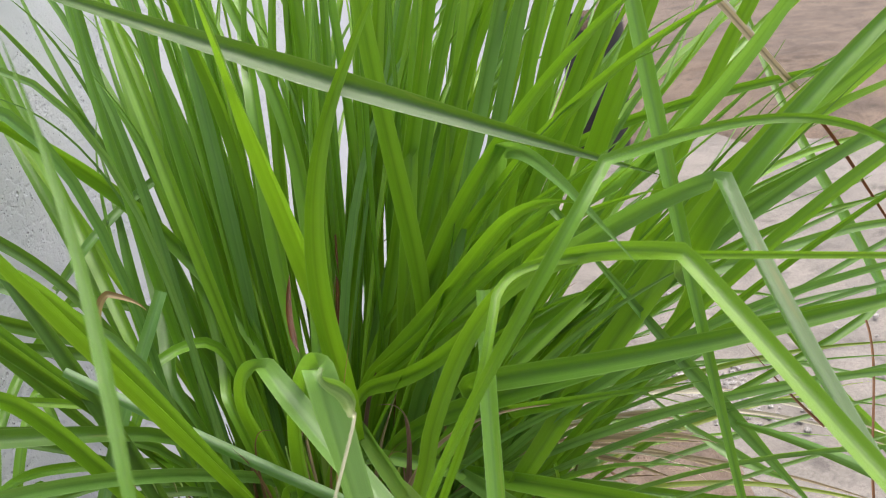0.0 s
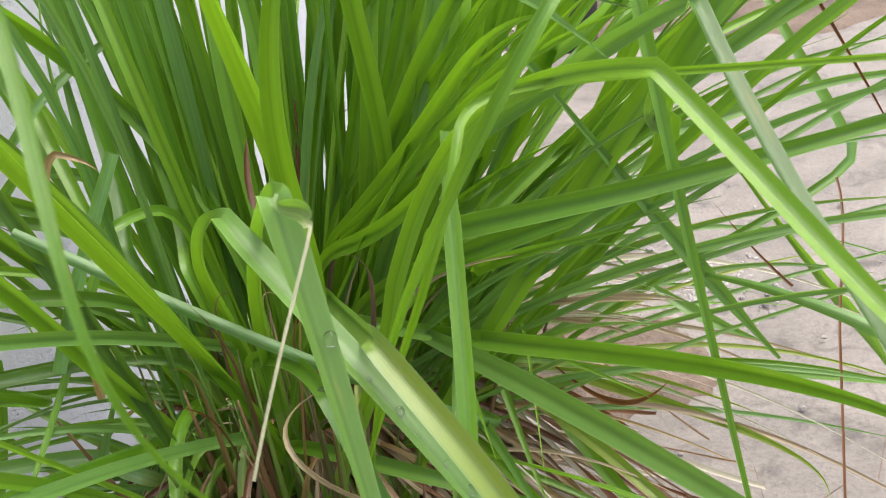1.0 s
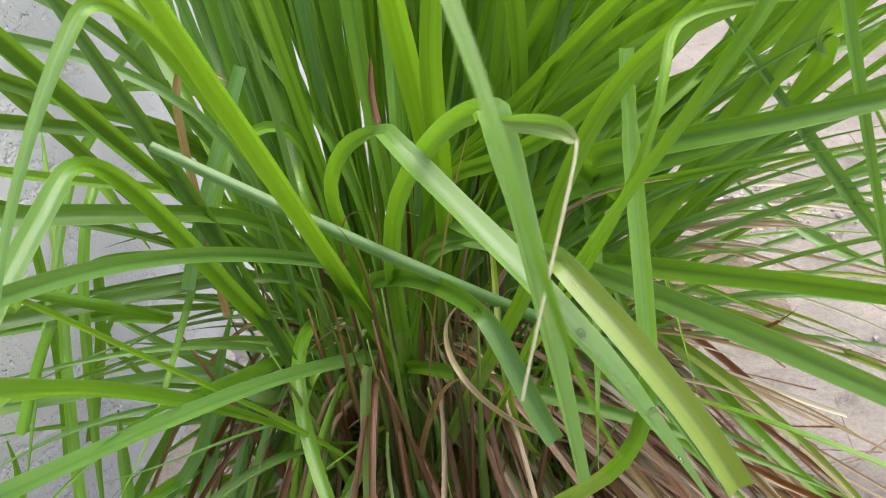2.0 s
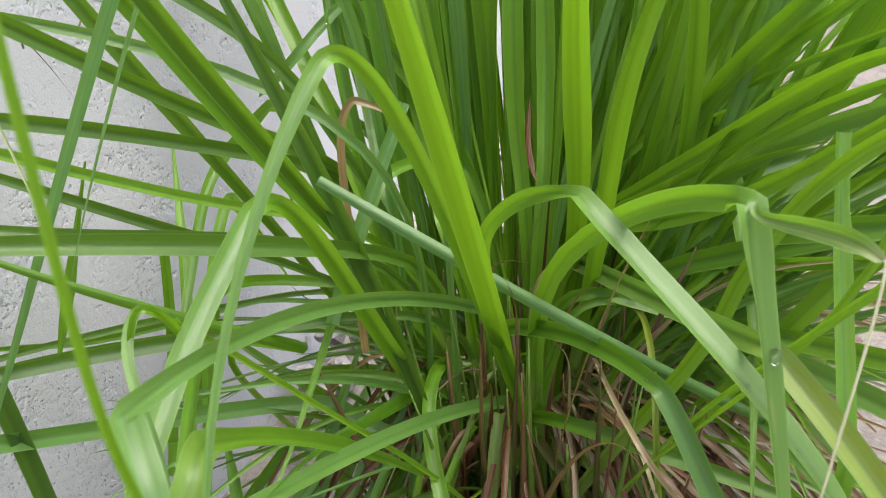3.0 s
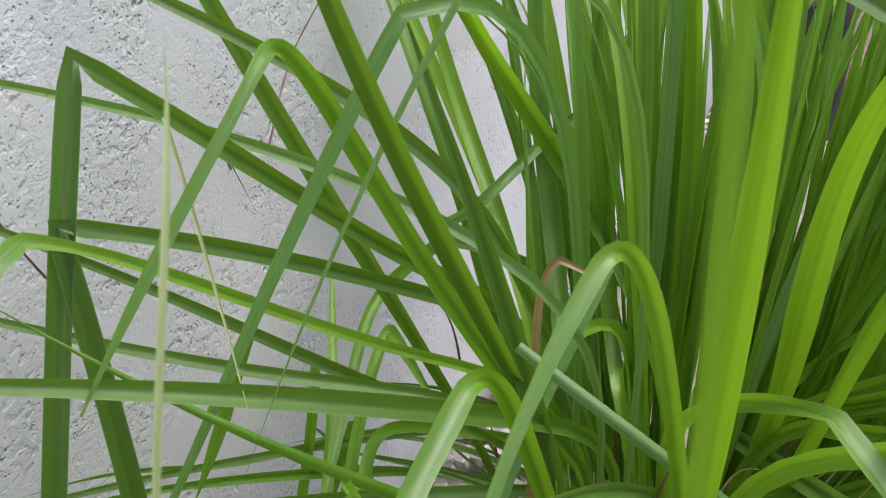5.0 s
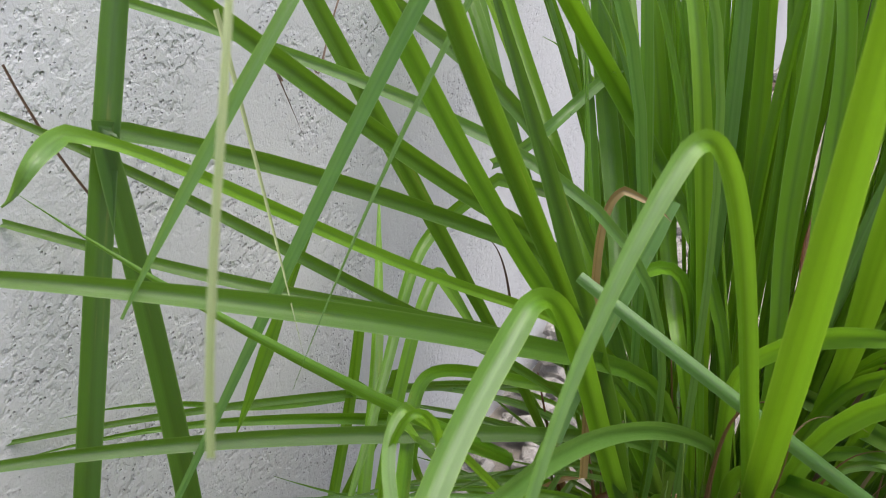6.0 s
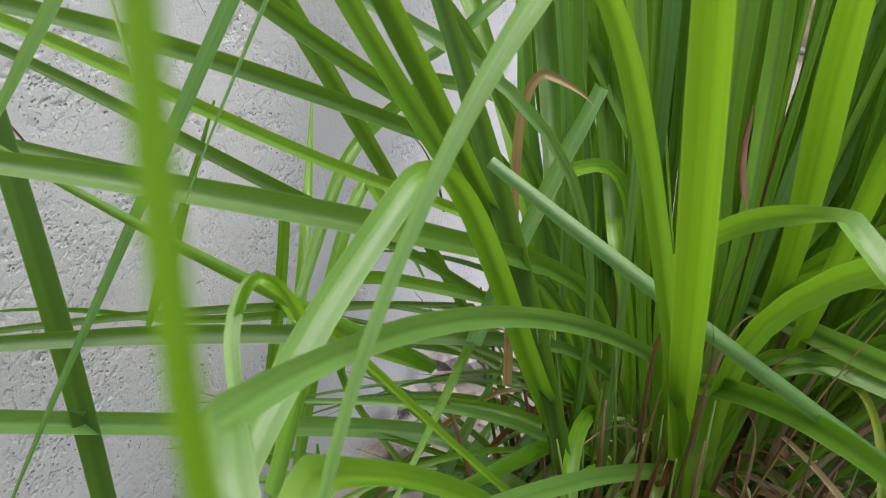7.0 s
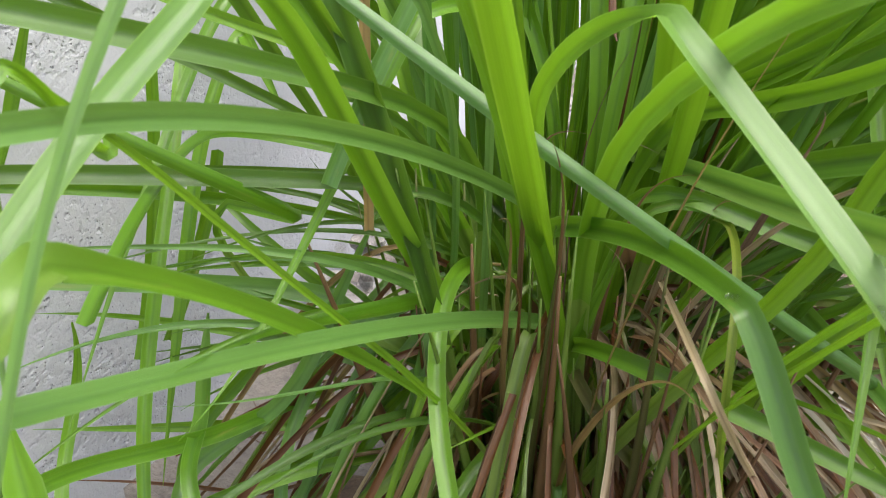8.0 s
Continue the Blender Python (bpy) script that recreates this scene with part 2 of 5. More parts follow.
def rough_sheet(name, x0, x1, y0, y1, z, step, height, scale, mat, thick=0.0, seed=0.0):
    """A sheet of ground with an uneven top, and an uneven edge that drops by thick."""
    bm = bmesh.new()
    nx, ny = max(2, round((x1 - x0) / step)), max(2, round((y1 - y0) / step))
    grid = []
    for j in range(ny + 1):
        row = []
        for i in range(nx + 1):
            x, y = x0 + (x1 - x0) * i / nx, y0 + (y1 - y0) * j / ny
            h = height * noise.noise((x * scale + seed, y * scale, seed)) + 0.4 * height * noise.noise((x * scale * 4, y * scale * 4 + seed, 3.0))
            edge = i in (0, nx) or j in (0, ny)
            wob = 0.012 * noise.noise((x * 13, y * 13, 7.0 + seed)) if thick and edge else 0.0
            row.append(bm.verts.new((x + (wob if i in (0, nx) else 0), y + (wob if j in (0, ny) else 0), z + h)))
        grid.append(row)
    for j in range(ny):
        for i in range(nx):
            bm.faces.new((grid[j][i], grid[j][i + 1], grid[j + 1][i + 1], grid[j + 1][i]))
    if thick:
        rim = [grid[0][i] for i in range(nx + 1)] + [grid[j][nx] for j in range(1, ny + 1)]
        rim += [grid[ny][i] for i in range(nx - 1, -1, -1)] + [grid[j][0] for j in range(ny - 1, 0, -1)]
        low = [bm.verts.new((v.co.x, v.co.y, z - thick)) for v in rim]
        for k in range(len(rim)):
            bm.faces.new((rim[k], low[k], low[(k + 1) % len(rim)], rim[(k + 1) % len(rim)]))
    return mesh_object(name, bm, mat)


# ---- the setting ----
GROUND = -0.15
slab = rough_sheet("ground", -0.7, 2.9, 0.1, 2.35, GROUND, 0.025, 0.007, 6, SLAB, thick=0.07, seed=5.0)
tagged(slab, "pale beige concrete slab with muddy stains and a broken edge", "ground", kind="structure")
low = rough_sheet("ground_low", -1.6, 2.9, -2.2, 0.12, GROUND - 0.055, 0.03, 0.012, 9, SOIL, seed=2.0)
tagged(low, "dark damp soil below the slab's edge", "ground", kind="structure")
far_bm = bmesh.new()
for corner in ((-400, -400), (400, -400), (400, 400), (-400, 400)):
    far_bm.verts.new((*corner, GROUND - 0.09))
far_bm.faces.new(far_bm.verts)
tagged(mesh_object("ground_far", far_bm, EARTH), "bare brown earth that runs to the horizon", "ground", kind="structure")


def soil_mound(name, x, y, rx, ry, high, mat, seed, ragged=1.0, floor=0.0):
    """A low heap of earth with a ragged rim."""
    bm = bmesh.new()
    rings, parts = 16, 56
    top = bm.verts.new((x, y, floor + high))
    last = None
    for r in range(1, rings + 1):
        ring = []
        for k in range(parts):
            a = 2 * math.pi * k / parts
            q = r / rings * (1 + ragged * 0.3 * noise.noise((math.cos(a) * 1.6, math.sin(a) * 1.6, seed)) + ragged * 0.12 * noise.noise((math.cos(a) * 9, math.sin(a) * 9, seed)))
            p = Vector((x + rx * q * math.cos(a), y + ry * q * math.sin(a), 0))
            p.z = high * (1 - (r / rings) ** 2) + 0.012 * noise.noise((p.x * 45, p.y * 45, seed)) * (1 - (r / rings) ** 4) - (0.02 if r == rings else 0)
            p.z += floor
            ring.append(bm.verts.new(p))
        for k in range(parts):
            if last is None:
                bm.faces.new((top, ring[k], ring[(k + 1) % parts]))
            else:
                bm.faces.new((last[k], ring[k], ring[(k + 1) % parts], last[(k + 1) % parts]))
        last = ring
    return mesh_object(name, bm, mat)


tagged(soil_mound("soil", 0.05, 0.03, 0.21, 0.17, 0.03, SOIL, 3.0, floor=GROUND), "dark crumbly soil heaped round the foot of the grass", "soil", kind="structure")
tagged(soil_mound("soil_2", 0.35, 0.45, 0.13, 0.13, 0.012, EARTH, 8.0, 1.8, floor=GROUND), "grey-brown earth spilt on the concrete", "soil", kind="structure")
tagged(soil_mound("soil_3", 1.15, 2.5, 1.0, 0.7, 0.06, EARTH, 5.0, 1.8, floor=GROUND), "brown dry earth heaped on the concrete", "soil", kind="structure")

# the wall runs from near on one side to far behind the grass
WALL_ALONG, WALL_OUT = Vector((0.324, 0.946, 0)).normalized(), Vector((0.946, -0.324, 0)).normalized()
WALL_FOOT = Vector((-0.298, 0.032, 0))


def wall_box(bm, a, b, low, high, thick, cells, high_cells):
    for s in range(cells + 1):
        for h in range(high_cells + 1):
            p = WALL_FOOT + WALL_ALONG * (a + (b - a) * s / cells) + Vector((0, 0, low + (high - low) * h / high_cells))
            p += WALL_OUT * 0.004 * noise.noise(p * 3.0)
            bm.verts.new(p)
    bm.verts.ensure_lookup_table()
    w = high_cells + 1
    for s in range(cells):
        for h in range(high_cells):
            bm.faces.new([bm.verts[i] for i in (s * w + h, (s + 1) * w + h, (s + 1) * w + h + 1, s * w + h + 1)])
    back = [bm.verts.new(WALL_FOOT + WALL_ALONG * s - WALL_OUT * thick + Vector((0, 0, z))) for s, z in ((a, low), (b, low), (b, high), (a, high))]
    bm.verts.ensure_lookup_table()
    front = [bm.verts[0], bm.verts[cells * w], bm.verts[cells * w + high_cells], bm.verts[high_cells]]
    bm.faces.new(list(reversed(back)))
    for k in range(4):
        bm.faces.new((back[k], back[(k + 1) % 4], front[(k + 1) % 4], front[k]))


wall_bm = bmesh.new()
wall_box(wall_bm, -1.6, 3.7, GROUND - 0.12, 2.2, 0.15, 96, 40)
wall_ob = tagged(mesh_object("wall_west", wall_bm, WALL, smooth=False), "pale grey cast concrete wall with small air pits", "wall", kind="structure")


# ---- the grass ----
CLUMP = Vector((0.04, 0.05, GROUND))
clump = new("lemongrass")
clump.location = CLUMP
tagged(clump, "dense clump of green lemongrass with long arching blades", "grass plant")


def curve_points(p0, p1, p2, p3, steps):
    """Points of a cubic with the given ends and handles."""
    out = []
    for k in range(steps + 1):
        t = k / steps
        out.append(p0 * (1 - t) ** 3 + p1 * 3 * t * (1 - t) ** 2 + p2 * 3 * t * t * (1 - t) + p3 * t ** 3)
    return out


def whole(v):
    """Narrow at the sheath, widest past the middle, a long fine tip."""
    return min(1.0, 0.16 + 0.45 * v + 1.6 * v * v) * (1.0 if v < 0.6 else max(0.03, 1 - ((v - 0.6) / 0.4) ** 1.6))


def even(v):
    """A piece of a blade whose ends lie out of sight or are cut."""
    return 0.92 + 0.08 * math.sin(3.1 * v)


def broken(v):
    """Broad to a ragged end."""
    return min(1.0, 0.3 + 1.6 * v) * (1.0 if v < 0.93 else 0.8)


def slender(v):
    """A long narrow foot that widens slowly."""
    return min(1.0, 0.2 + 2.4 * v * v + 0.5 * v) * (1.0 if v < 0.6 else max(0.03, 1 - ((v - 0.6) / 0.4) ** 1.8))


def trailing(v):
    """Even for most of its length, then a tip."""
    return 1.0 if v < 0.65 else max(0.05, 1 - ((v - 0.65) / 0.35) ** 1.4)


def narrowing(v):
    """Broad at the bend, half as broad at the end."""
    return 1 - 0.55 * v


def dwindling(v):
    """Broad at the bend, soon much narrower."""
    return 0.38 + 0.62 * (1 - v) ** 3


def pointed(v):
    """Slender at both ends."""
    return min(1.0, 0.15 + 4 * v) * (1.0 if v < 0.6 else max(0.04, 1 - ((v - 0.6) / 0.4) ** 1.5))


def tapering(v):
    """From full width to a fine tip."""
    return max(0.04, 1 - v ** 1.5)


leaf_count = [0]


def leaf(p0, p1, p2, p3, width, face, mat=None, profile=whole, foot=True, reach=0.0, tail=0.0, hang=None, beyond=0.0, fold=0.62, twist=0.0, ripple=0.24, name="leaf", where=None, sheath=0):
    """One blade of the clump: a cubic with these ends and handles. foot: it goes on down to the clump's foot; reach: metres by which it
    runs on past p3 and sags; tail: the same before p0; hang: (handle, handle, end, width, face, material) of a piece that is bent over sharply at p3; beyond: metres by which that piece runs on."""
    leaf_count[0] += 1
    seed = leaf_count[0] * 3.7
    p0, p1, p2, p3, face = (Vector(p) for p in (p0, p1, p2, p3, face))
    face.normalize()
    if not twist:
        twist = 0.9 * noise.noise((seed, 2.0, 6.0))
    pts = curve_points(p0, p1, p2, p3, 20)
    if foot:
        out = Vector((p0.x - CLUMP.x, p0.y - CLUMP.y, 0))
        side = Vector((noise.noise((seed, 1.0, 2.0)), noise.noise((seed, 5.0, 2.0)), 0)) * 0.06
        base = CLUMP + out.normalized() * min(out.length * 0.35, 0.06) + side
        back = (p1 - p0).normalized()
        far = (p0 - base).length
        level = Vector((back.x, back.y, 0))
        s = Vector((p0.x - CLUMP.x, p0.y - CLUMP.y, 0)).dot(level) / max(level.length_squared, 1e-4)
        node_at = p0 - back * s
        if s > 0.02 and -0.08 < node_at.z < 0.32:
            lower = curve_points(base, base + Vector((0, 0, 0.8 * (node_at.z - base.z))), node_at, p0, 14)
        else:
            rise = Vector((0, 0, max(0.05, min(0.4, 0.45 * far + (0.2 if back.z < -0.3 else 0)))))
            lower = curve_points(base, base + rise, p0 - (back + Vector((0, 0, 0.7))).normalized() * (0.22 * far), p0, 14)
        pts = lower[:-1] + pts
        sheath = 12
    if tail:
        way, start = (pts[0] - pts[1]).normalized(), pts[0]
        pts = [start + way * (tail * k / 8) - Vector((0, 0, 0.8 * (tail * k / 8) ** 2)) for k in range(8, 0, -1)] + pts
    if reach:
        way = (pts[-1] - pts[-2]).normalized()
        flat = Vector((way.x, way.y, 0)).length
        tip = pts[-1]
        for k in range(1, 9):
            d = reach * k / 8
            pts.append(tip + way * d - Vector((0, 0, (0.25 + 0.9 * flat) * d * d)))
    lengths = [0.0]
    for a, b in zip(pts, pts[1:]):
        lengths.append(lengths[-1] + (b - a).length)
    total = lengths[-1]
    rows = [(p, s / total, width * profile(s / total), face, 0) for p, s in zip(pts, lengths)]
    mats = [mat or GREEN]
    if hang:
        h1, h2, h3, width_2, face_2, mat_2, profile_2 = hang
        if mat_2 is not mats[0]:
            mats[0] = bent_look(mats[0], mat_2)
        mats.append(mats[0])
        more = curve_points(p3, Vector(h1), Vector(h2), Vector(h3), 20)
        if beyond:
            way, tip = (more[-1] - more[-2]).normalized(), more[-1]
            more += [tip + way * (beyond * k / 6) - Vector((0, 0, 1.2 * (beyond * k / 6) ** 2)) for k in range(1, 7)]
        last = len(more) - 1
        rows[-1] = (*rows[-1][:2], 0.5 * (rows[-1][2] + width_2), (face + Vector(face_2).normalized()) * 0.5, 0)
        further = sum((b - a).length for a, b in zip(more, more[1:]))
        part_1 = total / (total + further)
        rows = [(p, v * part_1, *rest) for p, v, *rest in rows]
        rows += [(p, part_1 + (1 - part_1) * k / last, width_2 * profile_2(k / last), Vector(face_2).normalized(), 1) for k, p in enumerate(more) if k]
    sheathed = 0.13 + 0.11 * noise.noise((seed, 4.0, 9.0))
    if sheath:
        mats += [STEM, (BROWN, SHEATH, STEM, STEM)[leaf_count[0] % 4]]
        low = len(mats) - 1
        rows = [(p, v, w, way, piece if k >= sheath or p.z > sheathed else low - 1 if p.z > 0.6 * sheathed else low) for k, (p, v, w, way, piece) in enumerate(rows)]
    if hang:
        ways = [row[3] for row in rows]
        rows = [(*row[:3], sum(ways[max(k - 4, 0):k + 5], Vector()).normalized(), row[4]) for k, row in enumerate(rows)]
        wide = [row[2] for row in rows]
        rows = [(*row[:2], sum(wide[max(k - 2, 0):k + 3]) / len(wide[max(k - 2, 0):k + 3]), *row[3:]) for k, row in enumerate(rows)]
    bm = bmesh.new()
    uv = bm.loops.layers.uv.new("UVMap")
    past, bend = bm.verts.layers.float.new("turned"), len(rows) - (last + 1 if hang else 0)
    made, n = [], len(rows) - 1
    for k, (p, v, w, look_at, piece) in enumerate(rows):
        tangent = (rows[min(k + 1, n)][0] - rows[max(k - 1, 0)][0]).normalized()
        across = tangent.cross(look_at)
        across = across.normalized() if across.length > 1e-3 else tangent.orthogonal().normalized()
        if made and across.dot(made[-1][2]) < 0:
            across = -across
        if twist:
            across = Matrix.Rotation(twist * (v - 0.5), 3, tangent) @ across
        normal = across.cross(tangent)
        half = 0.5 * w * (1 + 0.06 * noise.noise((v * 7, seed, 1.0)))
        strip = []
        for u in (-1.0, -0.5, 0.0, 0.5, 1.0):
            lift = fold * half * (abs(u) - 0.45) + ripple * half * abs(u) * noise.noise((v * 9 + seed, u * 1.5, seed))
            vert = bm.verts.new(p + across * (half * u) + normal * lift)
            vert[past] = min(1.0, max(0.0, 0.5 + (k - bend) / 5)) if hang else 0.0
            strip.append((vert, (0.5 + 0.5 * u, v)))
        made.append((strip, piece, across))
    for (a, _, _), (b, piece, _) in zip(made, made[1:]):
        for i in range(4):
            quad = (a[i], a[i + 1], b[i + 1], b[i])
            f = bm.faces.new([q[0] for q in quad])
            f.material_index = piece
            for loop, q in zip(f.loops, quad):
                loop[uv].uv = q[1]
    ob = mesh_object(name, bm, mats[0])
    for extra in mats[1:]:
        ob.data.materials.append(extra)
    ob.parent = clump if where is None else where
    ob.matrix_parent_inverse = Matrix.Translation(-CLUMP) if where is None else Matrix.Identity(4)
    return ob


# the blades that can be told apart: ends and handles in metres, width, the way the upper side looks
leaf((-0.068, -0.027, 0.240), (-0.132, -0.082, 0.277), (-0.204, -0.129, 0.307), (-0.284, -0.173, 0.326), 0.0115, (0.00, -0.85, 0.53), DEEP, reach=0.12)
leaf((-0.169, -0.039, 0.260), (-0.225, -0.054, 0.271), (-0.280, -0.067, 0.286), (-0.335, -0.081, 0.304), 0.0073, (0.18, -0.84, 0.50), DEEP, reach=0.12)
leaf((-0.151, 0.032, 0.144), (-0.026, -0.014, 0.151), (-0.155, -0.093, 0.225), (-0.296, -0.133, 0.341), 0.0075, (0.02, -0.79, 0.61), GREEN)
leaf((-0.163, 0.001, 0.352), (-0.231, 0.015, 0.370), (-0.284, -0.020, 0.391), (-0.327, -0.071, 0.414), 0.0069, (0.28, -0.92, 0.28), PALEBLUE, reach=0.12)
leaf((-0.116, 0.066, 0.271), (-0.175, 0.020, 0.318), (-0.225, -0.022, 0.375), (-0.278, -0.068, 0.425), 0.0100, (0.11, -0.92, 0.37), DEEP, profile=broken, hang=((-0.282, -0.089, 0.349), (-0.283, -0.106, 0.272), (-0.286, -0.123, 0.194), 0.0118, (0.37, -0.85, 0.36), DARK, even), beyond=0.12)
leaf((-0.122, 0.058, 0.264), (-0.178, 0.012, 0.299), (-0.231, -0.036, 0.332), (-0.282, -0.090, 0.356), 0.0088, (0.32, -0.87, 0.38), DEEP, profile=broken, hang=((-0.265, -0.094, 0.282), (-0.252, -0.095, 0.208), (-0.246, -0.092, 0.132), 0.0115, (0.34, -0.81, 0.48), DARK, even), beyond=0.12)
leaf((-0.114, 0.017, 0.245), (-0.193, -0.036, 0.288), (-0.253, -0.094, 0.353), (-0.278, -0.127, 0.365), 0.0060, (0.14, -0.87, 0.46), BRIGHT, profile=broken, hang=((-0.281, -0.154, 0.364), (-0.281, -0.155, 0.352), (-0.298, -0.142, 0.339), 0.0090, (0.43, -0.82, 0.39), PALEBLUE, tapering))
leaf((-0.146, -0.004, 0.236), (-0.206, -0.032, 0.275), (-0.262, -0.060, 0.322), (-0.320, -0.097, 0.359), 0.0066, (0.29, -0.86, 0.43), DEEP, reach=0.12)
leaf((-0.143, -0.030, 0.445), (-0.179, -0.057, 0.371), (-0.207, -0.088, 0.293), (-0.237, -0.121, 0.217), 0.0085, (0.19, -0.87, 0.45), BLUISH, reach=0.10)
leaf((-0.113, -0.069, 0.466), (-0.144, -0.088, 0.403), (-0.169, -0.112, 0.339), (-0.188, -0.139, 0.274), 0.0042, (0.10, -0.93, 0.36), PALEBLUE, profile=trailing)
leaf((-0.079, 0.008, 0.238), (-0.162, -0.018, 0.357), (-0.189, -0.044, 0.453), (-0.194, -0.079, 0.432), 0.0100, (0.07, -0.92, 0.38), BRIGHT, profile=broken, hang=((-0.204, -0.107, 0.405), (-0.229, -0.130, 0.357), (-0.247, -0.158, 0.307), 0.0055, (0.22, -0.94, 0.26), PALEBLUE, trailing))
leaf((-0.116, 0.088, 0.179), (-0.160, 0.064, 0.267), (-0.205, 0.041, 0.354), (-0.249, 0.019, 0.443), 0.0112, (0.07, -0.89, 0.45), DEEP, reach=0.22)
leaf((-0.078, -0.021, 0.259), (-0.104, -0.069, 0.333), (-0.134, -0.114, 0.404), (-0.157, -0.151, 0.480), 0.0098, (0.04, -0.94, 0.35), DEEP, reach=0.22)
leaf((-0.085, 0.037, 0.301), (-0.119, 0.032, 0.366), (-0.188, 0.013, 0.405), (-0.273, -0.010, 0.446), 0.0085, (0.14, -0.96, 0.26), DEEP, reach=0.22)
leaf((-0.077, -0.021, 0.274), (-0.098, -0.021, 0.335), (-0.123, -0.021, 0.395), (-0.148, -0.020, 0.455), 0.0125, (0.02, -0.95, 0.32), DEEP)
leaf((-0.069, 0.070, 0.242), (-0.089, 0.092, 0.300), (-0.120, 0.161, 0.333), (-0.144, 0.163, 0.404), 0.0104, (-0.02, -0.95, 0.33), BRIGHT, reach=0.22)
leaf((-0.017, 0.112, 0.272), (-0.059, 0.135, 0.336), (-0.096, 0.108, 0.382), (-0.113, 0.045, 0.426), 0.0120, (-0.07, -0.96, 0.27), GREEN, reach=0.22)
leaf((-0.057, 0.082, 0.220), (-0.079, 0.103, 0.283), (-0.069, 0.116, 0.342), (-0.098, 0.175, 0.380), 0.0131, (-0.06, -0.94, 0.34), GREEN)
leaf((-0.050, 0.065, 0.234), (-0.054, 0.119, 0.277), (-0.074, 0.146, 0.338), (-0.081, 0.163, 0.406), 0.0131, (-0.08, -0.94, 0.33), GREEN, reach=0.22)
leaf((-0.014, 0.064, 0.213), (-0.022, 0.146, 0.248), (-0.041, 0.109, 0.355), (-0.055, 0.145, 0.413), 0.0115, (-0.13, -0.93, 0.34), BRIGHT, reach=0.22)
leaf((0.006, 0.074, 0.186), (-0.011, 0.069, 0.289), (-0.020, 0.063, 0.363), (-0.039, 0.095, 0.425), 0.0100, (-0.16, -0.92, 0.34), BRIGHT, reach=0.22)
leaf((0.025, 0.113, 0.232), (0.021, 0.107, 0.299), (0.019, 0.126, 0.361), (0.007, 0.109, 0.427), 0.0114, (-0.21, -0.93, 0.30), BRIGHT, reach=0.22)
leaf((0.040, 0.069, 0.241), (0.033, 0.088, 0.315), (0.040, 0.074, 0.386), (0.035, 0.117, 0.426), 0.0131, (-0.25, -0.92, 0.29), GREEN, reach=0.22)
leaf((0.056, 0.075, 0.254), (0.061, 0.108, 0.319), (0.061, 0.100, 0.383), (0.044, 0.117, 0.426), 0.0120, (-0.28, -0.92, 0.28), GREEN, reach=0.22)
leaf((0.032, 0.012, 0.099), (0.010, -0.082, 0.236), (-0.012, -0.181, 0.368), (-0.038, -0.270, 0.504), 0.0138, (-0.30, -0.90, 0.31), YOUNG, profile=slender, reach=0.07)
leaf((0.077, -0.027, 0.262), (0.075, -0.065, 0.328), (0.079, -0.083, 0.393), (0.113, -0.093, 0.450), 0.0142, (0.21, -0.94, 0.26), BRIGHT, reach=0.07)
leaf((0.020, -0.037, 0.167), (-0.020, -0.115, 0.331), (-0.042, -0.156, 0.414), (-0.058, -0.169, 0.394), 0.0085, (0.09, -0.95, 0.28), BRIGHT, profile=broken, hang=((-0.074, -0.194, 0.372), (-0.098, -0.231, 0.323), (-0.101, -0.268, 0.267), 0.0082, (0.16, -0.92, 0.37), PALEBLUE, dwindling), beyond=0.03)
leaf((-0.037, -0.009, 0.136), (-0.072, -0.060, 0.240), (-0.085, -0.088, 0.319), (-0.101, -0.116, 0.309), 0.0105, (0.07, -0.84, 0.53), BRIGHT, profile=broken, hang=((-0.113, -0.144, 0.292), (-0.127, -0.182, 0.281), (-0.136, -0.248, 0.246), 0.0112, (0.21, -0.86, 0.47), PALEBLUE, trailing), beyond=0.08)
leaf((0.127, 0.059, 0.096), (0.245, -0.096, 0.111), (0.153, -0.115, 0.159), (-0.079, -0.038, 0.289), 0.0068, (-0.07, -0.86, 0.51), BLUISH, profile=broken, foot=False)
tagged(leaf((-0.067, -0.012, 0.229), (-0.070, -0.001, 0.279), (-0.073, 0.007, 0.311), (-0.060, 0.010, 0.316), 0.0052, (0.4, -0.85, 0.30), GOLD, profile=even, foot=False, tail=0.06, hang=((-0.050, 0.009, 0.313), (-0.042, 0.007, 0.310), (-0.036, 0.002, 0.305), 0.0040, (0.2, -0.9, 0.3), GOLD, tapering)), "golden-brown dead leaf bent over")
leaf((-0.155, -0.322, 0.375), (-0.159, -0.311, 0.415), (-0.158, -0.289, 0.451), (-0.169, -0.261, 0.480), 0.0017, (0.26, -0.72, 0.65), PALE, profile=trailing, foot=False)
leaf((-0.232, -0.089, 0.408), (-0.213, -0.092, 0.339), (-0.194, -0.118, 0.299), (-0.186, -0.131, 0.285), 0.0022, (0.23, -0.86, 0.46), PALE, profile=tapering, foot=False)
leaf((-0.098, 0.191, 0.089), (-0.181, 0.099, 0.133), (-0.262, 0.004, 0.170), (-0.342, -0.095, 0.195), 0.0050, (0.12, -0.81, 0.57), DEEP, reach=0.10)
leaf((-0.080, -0.021, 0.190), (-0.157, -0.063, 0.208), (-0.233, -0.106, 0.225), (-0.304, -0.156, 0.232), 0.0090, (0.19, -0.79, 0.58), DEEP, reach=0.12)
leaf((-0.128, 0.127, 0.273), (-0.193, 0.140, 0.210), (-0.168, 0.093, 0.238), (-0.182, -0.017, 0.157), 0.0086, (0.09, -0.88, 0.47), GREEN, profile=trailing, reach=0.10)
